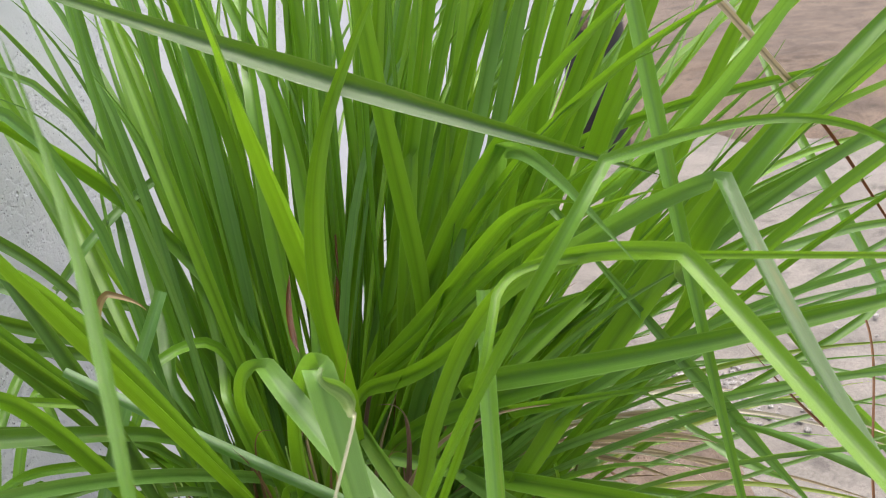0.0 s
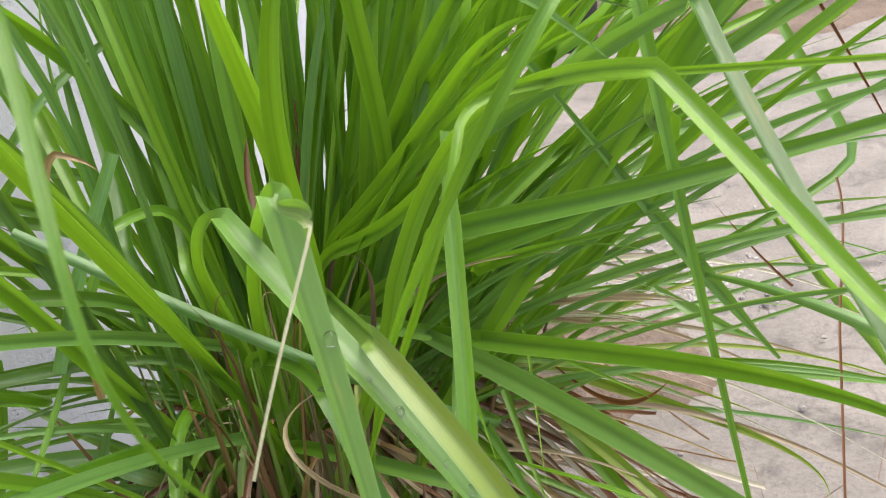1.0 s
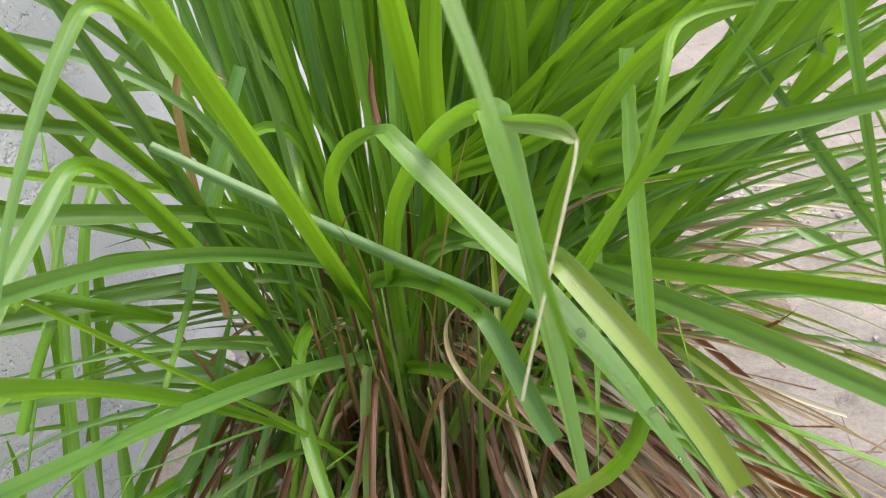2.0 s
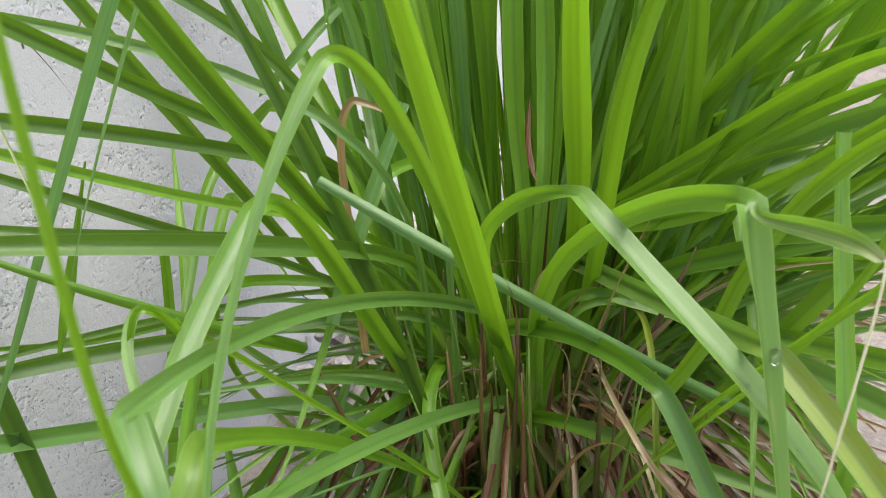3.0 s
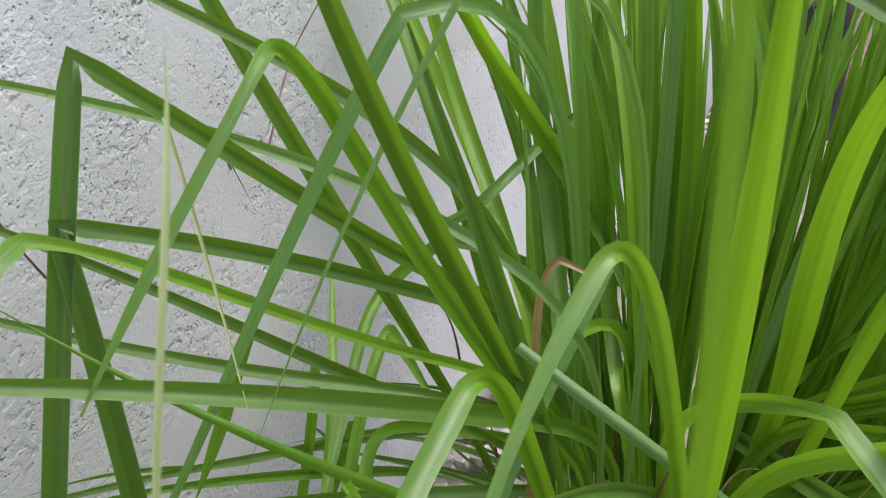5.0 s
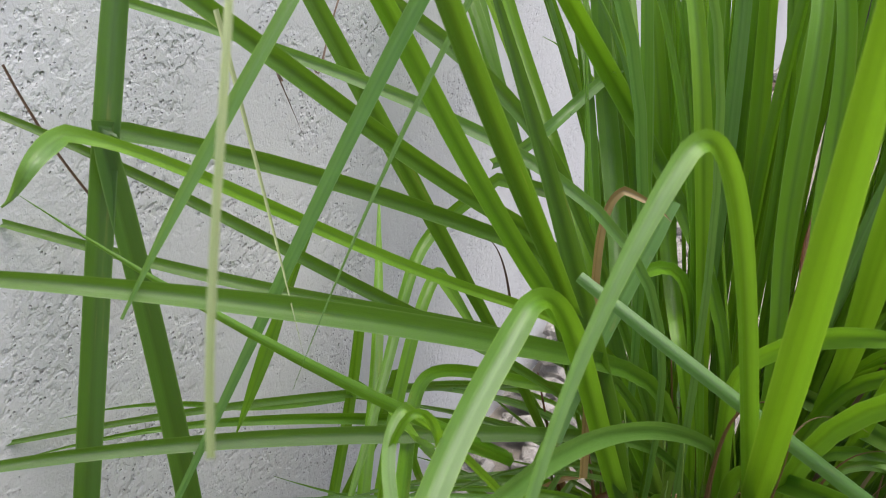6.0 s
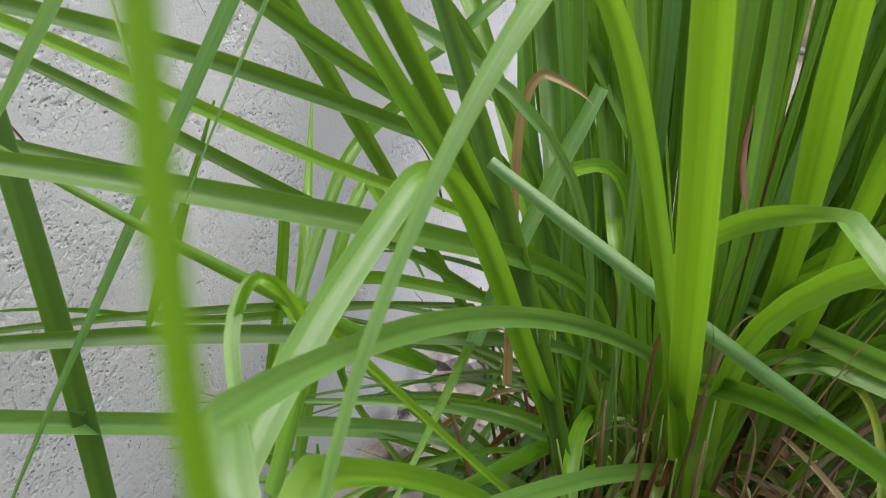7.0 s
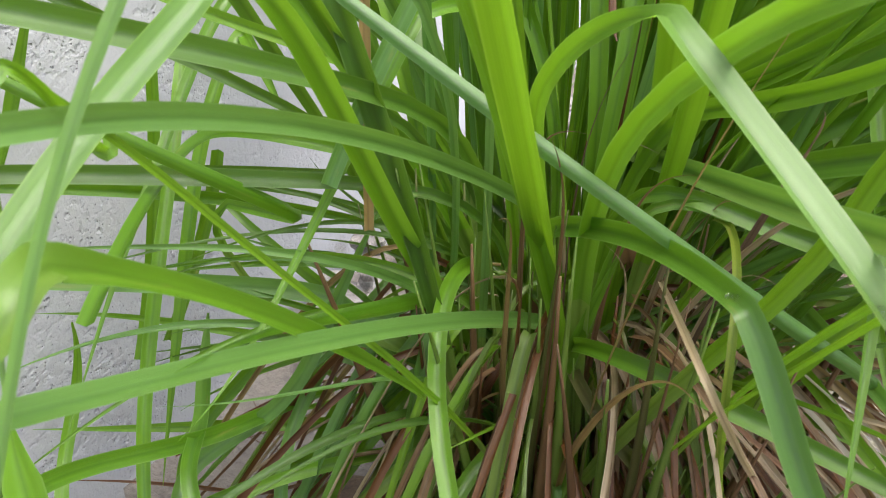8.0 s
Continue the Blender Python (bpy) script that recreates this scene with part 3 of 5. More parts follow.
leaf((-0.158, 0.105, 0.214), (-0.162, 0.115, 0.216), (-0.170, 0.070, 0.204), (-0.176, 0.036, 0.122), 0.0079, (0.08, -0.86, 0.50), GREEN, profile=pointed, reach=0.14, tail=0.09, foot=False)
leaf((-0.077, 0.079, 0.157), (-0.157, 0.052, 0.181), (-0.161, 0.039, 0.193), (-0.152, -0.057, 0.199), 0.0075, (0.05, -0.83, 0.55), GREEN, profile=even, reach=0.10)
leaf((-0.207, -0.021, 0.299), (-0.226, -0.007, 0.250), (-0.236, -0.020, 0.209), (-0.250, -0.026, 0.166), 0.0081, (0.21, -0.82, 0.53), GREEN, foot=False)
leaf((0.008, 0.024, 0.165), (-0.039, -0.075, 0.242), (-0.086, -0.178, 0.302), (-0.116, -0.281, 0.321), 0.0078, (0.30, -0.83, 0.46), PALEBLUE, profile=broken, hang=((-0.111, -0.295, 0.318), (-0.104, -0.304, 0.311), (-0.104, -0.310, 0.301), 0.0112, (0.47, -0.71, 0.53), PALEBLUE, trailing), beyond=0.05)
leaf((0.036, 0.020, 0.092), (-0.022, -0.051, 0.148), (-0.074, -0.144, 0.183), (-0.125, -0.242, 0.225), 0.0088, (0.05, -0.70, 0.70), BLUISH, profile=broken, reach=0.06)
leaf((-0.041, 0.086, -0.041), (-0.118, 0.065, -0.031), (-0.190, 0.011, -0.003), (-0.259, -0.020, 0.015), 0.0086, (0.25, -0.73, 0.63), GREEN)
leaf((-0.155, -0.090, 0.237), (-0.099, -0.208, 0.257), (-0.143, -0.211, 0.400), (-0.147, -0.185, 0.214), 0.0057, (0.39, -0.82, 0.42), BRIGHT, profile=tapering, foot=False)
leaf((-0.068, -0.105, 0.177), (-0.099, -0.131, 0.225), (-0.120, -0.155, 0.270), (-0.138, -0.185, 0.302), 0.0032, (0.2, -0.8, 0.55), BRIGHT, profile=broken, hang=((-0.146, -0.204, 0.294), (-0.133, -0.216, 0.279), (-0.124, -0.236, 0.258), 0.0046, (0.21, -0.86, 0.47), PALEBLUE, trailing), beyond=0.03)
leaf((-0.063, -0.408, 0.387), (-0.073, -0.417, 0.416), (-0.070, -0.401, 0.464), (-0.076, -0.404, 0.533), 0.0019, (0.17, -0.73, 0.66), BRIGHT, profile=even, reach=0.12, foot=False)
leaf((0.101, -0.388, 0.331), (0.073, -0.455, 0.417), (0.087, -0.392, 0.410), (0.051, -0.338, 0.504), 0.0035, (0.20, -0.85, 0.50), GREEN, foot=False)
leaf((0.013, -0.012, 0.241), (0.020, -0.043, 0.272), (0.034, -0.075, 0.296), (0.051, -0.111, 0.308), 0.0092, (-0.05, -0.89, 0.45), GREEN, profile=broken, hang=((0.085, -0.162, 0.277), (0.122, -0.201, 0.250), (0.149, -0.219, 0.206), 0.0136, (0.39, -0.42, 0.82), GLAUCOUS, trailing), beyond=0.05)
leaf((0.069, -0.123, 0.301), (0.078, -0.154, 0.324), (0.087, -0.187, 0.343), (0.093, -0.223, 0.355), 0.0110, (-0.21, -0.88, 0.42), GREEN, profile=even, hang=((0.100, -0.234, 0.306), (0.108, -0.246, 0.256), (0.113, -0.257, 0.207), 0.0162, (0.63, -0.73, 0.26), GLAUCOUS, narrowing))
leaf((0.095, -0.223, 0.355), (0.090, -0.229, 0.348), (0.109, -0.251, 0.363), (0.111, -0.287, 0.367), 0.0071, (-0.29, -0.87, 0.41), GREEN, profile=broken, foot=False, hang=((0.115, -0.288, 0.371), (0.099, -0.310, 0.343), (0.085, -0.328, 0.305), 0.0011, (0.08, -0.92, 0.38), CREAM, even))
leaf((0.153, -0.205, 0.221), (0.158, -0.177, 0.259), (0.159, -0.149, 0.298), (0.165, -0.123, 0.338), 0.0085, (-0.04, -0.78, 0.62), GREEN, profile=broken)
leaf((0.165, 0.052, 0.202), (0.187, -0.008, 0.130), (0.192, -0.062, 0.086), (0.205, -0.095, 0.069), 0.0090, (-0.06, -0.85, 0.53), BRIGHT, profile=tapering, foot=False)
leaf((0.060, 0.122, 0.156), (0.082, 0.016, 0.194), (0.100, -0.091, 0.233), (0.118, -0.197, 0.275), 0.0115, (-0.17, -0.86, 0.49), BLUISH, profile=broken, hang=((0.140, -0.227, 0.252), (0.162, -0.247, 0.226), (0.177, -0.258, 0.193), 0.0125, (0.07, -0.90, 0.44), YELLOWING, even))
leaf((0.129, -0.002, 0.174), (0.171, -0.112, 0.205), (0.210, -0.223, 0.232), (0.247, -0.335, 0.257), 0.0125, (-0.09, -0.86, 0.50), PALEBLUE, reach=0.12)
leaf((0.102, -0.017, 0.190), (0.192, -0.053, 0.174), (0.263, -0.132, 0.208), (0.292, -0.246, 0.249), 0.0120, (-0.14, -0.87, 0.48), GREEN, reach=0.12)
leaf((0.279, -0.203, 0.168), (0.268, -0.165, 0.266), (0.260, -0.126, 0.364), (0.254, -0.089, 0.462), 0.0085, (-0.20, -0.85, 0.48), GREEN, reach=0.22, foot=False, tail=0.12)
leaf((0.129, -0.114, 0.258), (0.157, -0.130, 0.338), (0.183, -0.165, 0.377), (0.238, -0.222, 0.382), 0.0090, (-0.05, -0.94, 0.34), BRIGHT, profile=broken, hang=((0.257, -0.252, 0.358), (0.273, -0.283, 0.334), (0.291, -0.313, 0.311), 0.0078, (-0.18, -0.91, 0.36), BRIGHT, trailing), beyond=0.10)
leaf((0.167, -0.188, 0.360), (0.179, -0.158, 0.370), (0.208, -0.185, 0.372), (0.311, -0.272, 0.388), 0.0043, (-0.04, -0.95, 0.31), BRIGHT, reach=0.12)
leaf((0.212, -0.088, 0.339), (0.232, -0.115, 0.358), (0.251, -0.139, 0.380), (0.272, -0.164, 0.391), 0.0105, (-0.03, -0.95, 0.30), BLUISH, profile=broken, hang=((0.276, -0.202, 0.356), (0.288, -0.241, 0.324), (0.300, -0.279, 0.290), 0.0096, (0.35, -0.57, 0.74), DEEP, trailing), beyond=0.10)
leaf((0.129, 0.165, 0.208), (0.157, 0.085, 0.260), (0.182, 0.005, 0.312), (0.208, -0.077, 0.360), 0.0090, (0.09, -0.94, 0.33), GREEN, profile=broken, hang=((0.252, -0.076, 0.291), (0.297, -0.077, 0.223), (0.344, -0.077, 0.156), 0.0105, (-0.17, -0.86, 0.48), BLUISH, whole))
leaf((0.187, -0.032, 0.383), (0.194, -0.112, 0.406), (0.198, -0.197, 0.410), (0.207, -0.285, 0.405), 0.0105, (-0.02, -0.98, 0.21), BLUISH)
leaf((-0.017, -0.065, 0.496), (0.074, -0.081, 0.456), (0.165, -0.096, 0.417), (0.258, -0.111, 0.380), 0.0125, (0.14, -0.98, 0.16), DEEP, foot=False, tail=0.16)
leaf((0.289, -0.051, 0.303), (0.250, -0.133, 0.330), (0.272, -0.142, 0.376), (0.365, -0.115, 0.442), 0.0151, (-0.19, -0.92, 0.34), GREEN, reach=0.12)
leaf((0.207, -0.244, 0.428), (0.289, -0.149, 0.417), (0.334, -0.169, 0.418), (0.303, -0.287, 0.417), 0.0053, (-0.26, -0.94, 0.20), GREEN, reach=0.12)
leaf((0.447, 0.060, 0.228), (0.487, 0.210, 0.233), (0.478, 0.322, 0.271), (0.467, 0.403, 0.389), 0.0090, (-0.29, -0.91, 0.29), GREEN, reach=0.22)
leaf((0.166, -0.034, 0.231), (0.125, -0.104, 0.291), (0.172, -0.132, 0.283), (0.335, -0.181, 0.331), 0.0122, (0.02, -0.89, 0.45), GREEN, reach=0.12)
leaf((0.189, 0.079, 0.162), (0.153, -0.041, 0.222), (0.180, -0.120, 0.271), (0.261, -0.159, 0.292), 0.0106, (0.03, -0.90, 0.44), GREEN)
leaf((0.322, -0.001, 0.178), (0.279, -0.058, 0.213), (0.301, -0.113, 0.244), (0.363, -0.163, 0.216), 0.0072, (-0.21, -0.87, 0.44), BLUISH, reach=0.12, foot=False)
leaf((0.269, 0.036, 0.189), (0.292, 0.024, 0.164), (0.321, 0.004, 0.143), (0.349, -0.032, 0.143), 0.0090, (-0.17, -0.87, 0.46), BLUISH, foot=False)
tagged(leaf((0.192, 0.056, 0.132), (0.244, 0.028, 0.158), (0.284, 0.006, 0.183), (0.305, -0.022, 0.171), 0.0028, (-0.11, -0.89, 0.45), CREAM, profile=tapering, foot=False), "bleached straw that hangs from a broken blade")
tagged(leaf((0.203, 0.070, 0.128), (0.244, 0.024, 0.150), (0.276, -0.010, 0.167), (0.297, -0.024, 0.147), 0.0028, (-0.10, -0.88, 0.47), CREAM, profile=tapering, foot=False), "bleached straw that hangs from a broken blade")
tagged(leaf((0.194, 0.066, 0.144), (0.224, 0.026, 0.179), (0.254, -0.012, 0.200), (0.287, -0.021, 0.184), 0.0028, (-0.14, -0.90, 0.42), CREAM, profile=tapering, foot=False), "bleached straw that hangs from a broken blade")
leaf((0.131, 0.019, 0.267), (0.135, 0.006, 0.317), (0.124, -0.011, 0.386), (0.122, -0.021, 0.472), 0.0120, (0.10, -0.96, 0.27), BRIGHT, reach=0.22)
leaf((0.104, 0.057, 0.255), (0.122, 0.050, 0.322), (0.144, 0.027, 0.394), (0.160, 0.014, 0.465), 0.0105, (0.09, -0.96, 0.25), GREEN, reach=0.22)
leaf((0.127, 0.060, 0.249), (0.158, 0.050, 0.344), (0.166, 0.036, 0.410), (0.195, 0.009, 0.460), 0.0119, (0.04, -0.97, 0.23), GREEN, reach=0.22)
leaf((0.163, 0.091, 0.230), (0.187, 0.046, 0.274), (0.194, 0.008, 0.362), (0.221, -0.010, 0.459), 0.0097, (-0.00, -0.95, 0.30), GREEN, reach=0.22)
leaf((0.170, 0.086, 0.230), (0.209, 0.063, 0.302), (0.215, 0.050, 0.384), (0.240, 0.028, 0.452), 0.0128, (-0.03, -0.96, 0.27), GREEN, reach=0.22)
leaf((0.183, 0.073, 0.236), (0.201, 0.034, 0.277), (0.226, -0.013, 0.362), (0.258, -0.016, 0.455), 0.0110, (-0.04, -0.95, 0.31), GREEN, reach=0.22)
leaf((0.199, 0.071, 0.232), (0.236, 0.051, 0.303), (0.253, 0.012, 0.381), (0.284, 0.002, 0.450), 0.0140, (-0.08, -0.96, 0.28), BRIGHT, reach=0.22)
leaf((0.201, 0.098, 0.245), (0.243, 0.062, 0.310), (0.265, 0.038, 0.390), (0.302, 0.010, 0.437), 0.0099, (-0.09, -0.96, 0.26), BLUISH)
leaf((0.190, 0.090, 0.251), (0.275, 0.081, 0.347), (0.323, 0.067, 0.397), (0.332, 0.045, 0.429), 0.0095, (-0.14, -0.96, 0.24), GREEN)
leaf((0.247, 0.048, 0.244), (0.284, 0.038, 0.292), (0.307, 0.034, 0.367), (0.349, 0.023, 0.439), 0.0116, (-0.16, -0.94, 0.29), BRIGHT, reach=0.22)
leaf((0.213, 0.097, 0.276), (0.252, 0.047, 0.341), (0.265, -0.048, 0.347), (0.307, -0.149, 0.461), 0.0090, (-0.12, -0.95, 0.29), BLUISH, reach=0.22)
leaf((0.222, 0.103, 0.330), (0.240, 0.067, 0.362), (0.310, 0.018, 0.391), (0.403, -0.032, 0.405), 0.0075, (-0.14, -0.96, 0.23), GREEN, reach=0.12)
leaf((0.235, 0.100, 0.275), (0.296, 0.068, 0.339), (0.345, 0.032, 0.368), (0.363, 0.007, 0.416), 0.0085, (-0.18, -0.95, 0.26), BLUISH)
leaf((0.237, 0.017, 0.265), (0.286, 0.019, 0.283), (0.333, 0.020, 0.320), (0.417, -0.003, 0.355), 0.0134, (-0.19, -0.92, 0.34), GREEN, reach=0.12)
leaf((0.225, 0.067, 0.230), (0.250, 0.038, 0.268), (0.312, 0.020, 0.319), (0.401, -0.002, 0.351), 0.0089, (-0.14, -0.93, 0.35), GREEN)
leaf((0.322, 0.046, 0.263), (0.360, 0.043, 0.266), (0.399, 0.044, 0.281), (0.438, 0.034, 0.284), 0.0097, (-0.26, -0.90, 0.36), BLUISH, reach=0.12)
leaf((0.157, -0.032, 0.229), (0.226, -0.077, 0.265), (0.292, -0.121, 0.304), (0.360, -0.171, 0.329), 0.0135, (-0.10, -0.90, 0.41), GREEN)
leaf((0.361, 0.046, 0.233), (0.408, 0.079, 0.161), (0.462, 0.142, 0.090), (0.528, 0.194, -0.001), 0.0131, (-0.34, -0.85, 0.41), GREEN, reach=0.12, foot=False)
tagged(leaf((0.222, 0.077, 0.085), (0.326, -0.004, 0.069), (0.390, -0.061, 0.071), (0.369, -0.094, 0.059), 0.0100, (-0.27, -0.79, 0.55), YELLOWING), "leaf that is turning yellow")
leaf((0.196, 0.073, 0.097), (0.215, 0.046, 0.097), (0.235, -0.031, 0.065), (0.279, -0.110, 0.042), 0.0108, (-0.11, -0.83, 0.54), GREEN, reach=0.10)
tagged(leaf((0.192, 0.055, 0.087), (0.224, -0.008, 0.094), (0.268, -0.066, 0.071), (0.298, -0.113, 0.041), 0.0086, (-0.14, -0.81, 0.56), YELLOWING, reach=0.10), "leaf that is turning yellow")
leaf((0.100, -0.012, 0.186), (0.217, -0.008, 0.146), (0.334, -0.004, 0.108), (0.452, 0.003, 0.073), 0.0088, (-0.14, -0.87, 0.47), GREEN, reach=0.12)
leaf((-0.050, 0.039, 0.253), (-0.101, -0.031, 0.150), (-0.105, -0.079, 0.123), (-0.130, -0.120, 0.110), 0.0075, (0.23, -0.83, 0.52), GREEN, profile=trailing)
leaf((-0.013, 0.031, 0.111), (-0.009, 0.027, 0.135), (-0.047, -0.012, 0.147), (-0.013, -0.101, 0.075), 0.0089, (0.07, -0.85, 0.52), GREEN, profile=pointed, reach=0.14, tail=0.09, foot=False)
leaf((0.043, 0.021, 0.072), (0.025, -0.023, 0.124), (0.070, -0.056, 0.128), (0.170, -0.106, 0.112), 0.0102, (-0.10, -0.81, 0.57), GREEN, reach=0.12)
leaf((0.098, 0.005, -0.010), (0.084, -0.070, 0.075), (0.053, -0.072, 0.084), (0.031, 0.040, 0.082), 0.0071, (-0.11, -0.76, 0.64), SHEATH, profile=even, foot=False)
leaf((0.028, 0.005, 0.162), (0.054, -0.038, 0.189), (0.073, -0.087, 0.206), (0.087, -0.143, 0.218), 0.0105, (-0.16, -0.81, 0.56), GREEN, profile=broken, hang=((0.098, -0.158, 0.203), (0.103, -0.171, 0.184), (0.113, -0.183, 0.168), 0.0105, (-0.20, -0.77, 0.61), BLUISH, even))
tagged(leaf((0.104, 0.001, 0.175), (0.101, -0.097, 0.226), (0.084, -0.145, 0.147), (0.121, -0.047, 0.044), 0.0037, (-0.20, -0.81, 0.55), YELLOWING, profile=pointed, reach=0.14, tail=0.09, foot=False), "leaf that is turning yellow")
tagged(leaf((0.081, 0.006, 0.135), (0.053, -0.220, 0.261), (0.065, -0.254, 0.243), (0.144, -0.027, 0.036), 0.0028, (-0.19, -0.79, 0.58), STRAW, profile=even, foot=False), "dry straw-coloured leaf")
leaf((0.110, 0.042, 0.211), (0.119, 0.033, 0.264), (0.127, 0.026, 0.312), (0.135, 0.033, 0.358), 0.0116, (-0.21, -0.91, 0.35), BRIGHT, reach=0.22)
leaf((0.116, 0.034, 0.223), (0.121, 0.025, 0.271), (0.139, 0.038, 0.313), (0.153, 0.030, 0.357), 0.0123, (-0.22, -0.91, 0.35), BRIGHT, reach=0.22)
leaf((0.118, 0.036, 0.242), (0.120, 0.024, 0.282), (0.145, 0.036, 0.310), (0.163, 0.021, 0.360), 0.0102, (-0.23, -0.91, 0.34), BRIGHT, reach=0.22)
leaf((0.119, 0.051, 0.236), (0.135, 0.030, 0.286), (0.153, 0.001, 0.331), (0.177, -0.032, 0.373), 0.0132, (-0.25, -0.91, 0.33), BRIGHT, reach=0.22)
leaf((0.118, 0.042, 0.255), (0.139, 0.034, 0.291), (0.167, -0.000, 0.331), (0.196, -0.043, 0.376), 0.0112, (-0.27, -0.91, 0.32), BRIGHT, reach=0.22)
leaf((0.119, 0.050, 0.270), (0.143, 0.037, 0.298), (0.173, -0.009, 0.326), (0.209, -0.053, 0.361), 0.0059, (-0.28, -0.90, 0.32), BRIGHT, reach=0.12)
leaf((0.099, 0.032, 0.233), (0.150, -0.021, 0.295), (0.174, -0.066, 0.347), (0.182, -0.116, 0.370), 0.0123, (-0.30, -0.89, 0.35), BRIGHT, reach=0.12)
leaf((0.100, 0.027, 0.231), (0.137, -0.018, 0.271), (0.164, -0.050, 0.317), (0.191, -0.099, 0.350), 0.0107, (-0.28, -0.88, 0.38), BRIGHT, reach=0.12)
leaf((0.100, 0.025, 0.228), (0.132, -0.011, 0.261), (0.161, -0.036, 0.295), (0.181, -0.079, 0.315), 0.0096, (-0.26, -0.88, 0.40), BRIGHT)
leaf((0.095, 0.008, 0.230), (0.127, -0.051, 0.260), (0.154, -0.082, 0.292), (0.182, -0.124, 0.342), 0.0103, (-0.27, -0.87, 0.42), BRIGHT, reach=0.12)
leaf((0.073, 0.139, 0.119), (0.110, 0.093, 0.157), (0.135, 0.064, 0.202), (0.169, 0.026, 0.240), 0.0091, (-0.18, -0.91, 0.38), BRIGHT, reach=0.12)
leaf((0.078, 0.121, 0.118), (0.112, 0.071, 0.148), (0.133, 0.038, 0.180), (0.175, 0.017, 0.209), 0.0085, (-0.19, -0.89, 0.42), BRIGHT, reach=0.12)
leaf((0.066, 0.096, 0.125), (0.120, 0.050, 0.163), (0.138, 0.017, 0.169), (0.175, -0.017, 0.170), 0.0088, (-0.20, -0.88, 0.43), BRIGHT, reach=0.12)
leaf((0.130, 0.060, 0.132), (0.146, 0.037, 0.121), (0.162, -0.031, 0.131), (0.171, -0.078, 0.135), 0.0096, (-0.26, -0.82, 0.50), BLUISH, reach=0.12)
leaf((0.148, 0.042, 0.082), (0.163, -0.010, 0.100), (0.172, -0.034, 0.085), (0.188, -0.062, 0.081), 0.0076, (-0.28, -0.78, 0.56), GREEN, reach=0.12)
leaf((-0.031, -0.058, 0.098), (-0.064, -0.112, 0.170), (-0.091, -0.172, 0.228), (-0.106, -0.236, 0.272), 0.0085, (0.1, -0.70, 0.70), GREEN, profile=broken, foot=False, hang=((-0.107, -0.251, 0.279), (-0.105, -0.257, 0.273), (-0.112, -0.264, 0.264), 0.0130, (0.21, -0.86, 0.47), LIME, trailing), beyond=0.06)
leaf((-0.081, 0.099, 0.012), (-0.154, 0.071, 0.018), (-0.202, 0.074, 0.041), (-0.250, -0.010, 0.089), 0.0066, (0.29, -0.78, 0.56), GREEN)
leaf((-0.048, 0.145, 0.032), (-0.094, 0.145, 0.048), (-0.144, 0.097, 0.072), (-0.196, 0.022, 0.100), 0.0061, (0.21, -0.84, 0.51), GREEN)
leaf((-0.081, 0.162, 0.063), (-0.140, 0.120, 0.101), (-0.204, 0.044, 0.143), (-0.260, -0.011, 0.165), 0.0078, (0.30, -0.84, 0.45), GREEN, reach=0.12)
leaf((-0.123, 0.216, 0.071), (-0.186, 0.206, 0.078), (-0.241, 0.088, 0.108), (-0.274, 0.002, 0.166), 0.0063, (0.33, -0.84, 0.43), GREEN, reach=0.12)
leaf((-0.196, 0.100, 0.193), (-0.181, 0.030, 0.144), (-0.188, -0.026, 0.077), (-0.176, -0.065, 0.020), 0.0077, (0.34, -0.79, 0.52), GREEN, profile=pointed, reach=0.14, tail=0.09, foot=False)
leaf((-0.184, 0.119, 0.133), (-0.192, 0.122, 0.087), (-0.215, 0.129, 0.025), (-0.236, 0.130, -0.027), 0.0086, (0.32, -0.81, 0.49), GREEN, profile=even, foot=False)
leaf((-0.202, 0.072, 0.205), (-0.202, 0.065, 0.148), (-0.215, 0.074, 0.072), (-0.218, 0.041, 0.024), 0.0072, (0.36, -0.81, 0.46), GREEN, profile=even, foot=False)
leaf((-0.007, 0.041, -0.005), (-0.044, 0.013, -0.003), (-0.097, -0.010, 0.007), (-0.132, -0.048, 0.007), 0.0077, (0.13, -0.74, 0.66), GREEN, reach=0.10)
leaf((-0.098, 0.004, 0.075), (-0.118, -0.010, 0.015), (-0.170, -0.011, 0.014), (-0.167, -0.042, -0.003), 0.0090, (0.26, -0.72, 0.64), BLUISH, profile=pointed, reach=0.14, tail=0.09, foot=False)
leaf((-0.098, 0.079, -0.020), (-0.105, 0.057, -0.027), (-0.114, 0.035, -0.033), (-0.109, 0.006, -0.041), 0.0078, (0.18, -0.74, 0.65), GREEN, profile=pointed, reach=0.14, tail=0.09, foot=False)
leaf((-0.144, 0.036, 0.032), (-0.164, 0.036, 0.004), (-0.195, 0.015, -0.022), (-0.179, -0.005, -0.042), 0.0082, (0.28, -0.72, 0.63), GREEN, profile=pointed, reach=0.14, tail=0.09, foot=False)
leaf((0.171, -0.024, 0.237), (0.213, -0.022, 0.271), (0.251, -0.011, 0.298), (0.301, 0.012, 0.314), 0.0085, (-0.14, -0.94, 0.30), BRIGHT, reach=0.22)
tagged(leaf((0.073, 0.228, 0.233), (0.062, 0.239, 0.200), (0.084, 0.149, 0.178), (0.065, 0.109, 0.218), 0.0090, (-0.15, -0.88, 0.45), RUST, profile=tapering, foot=False), "withered rust-brown leaf")
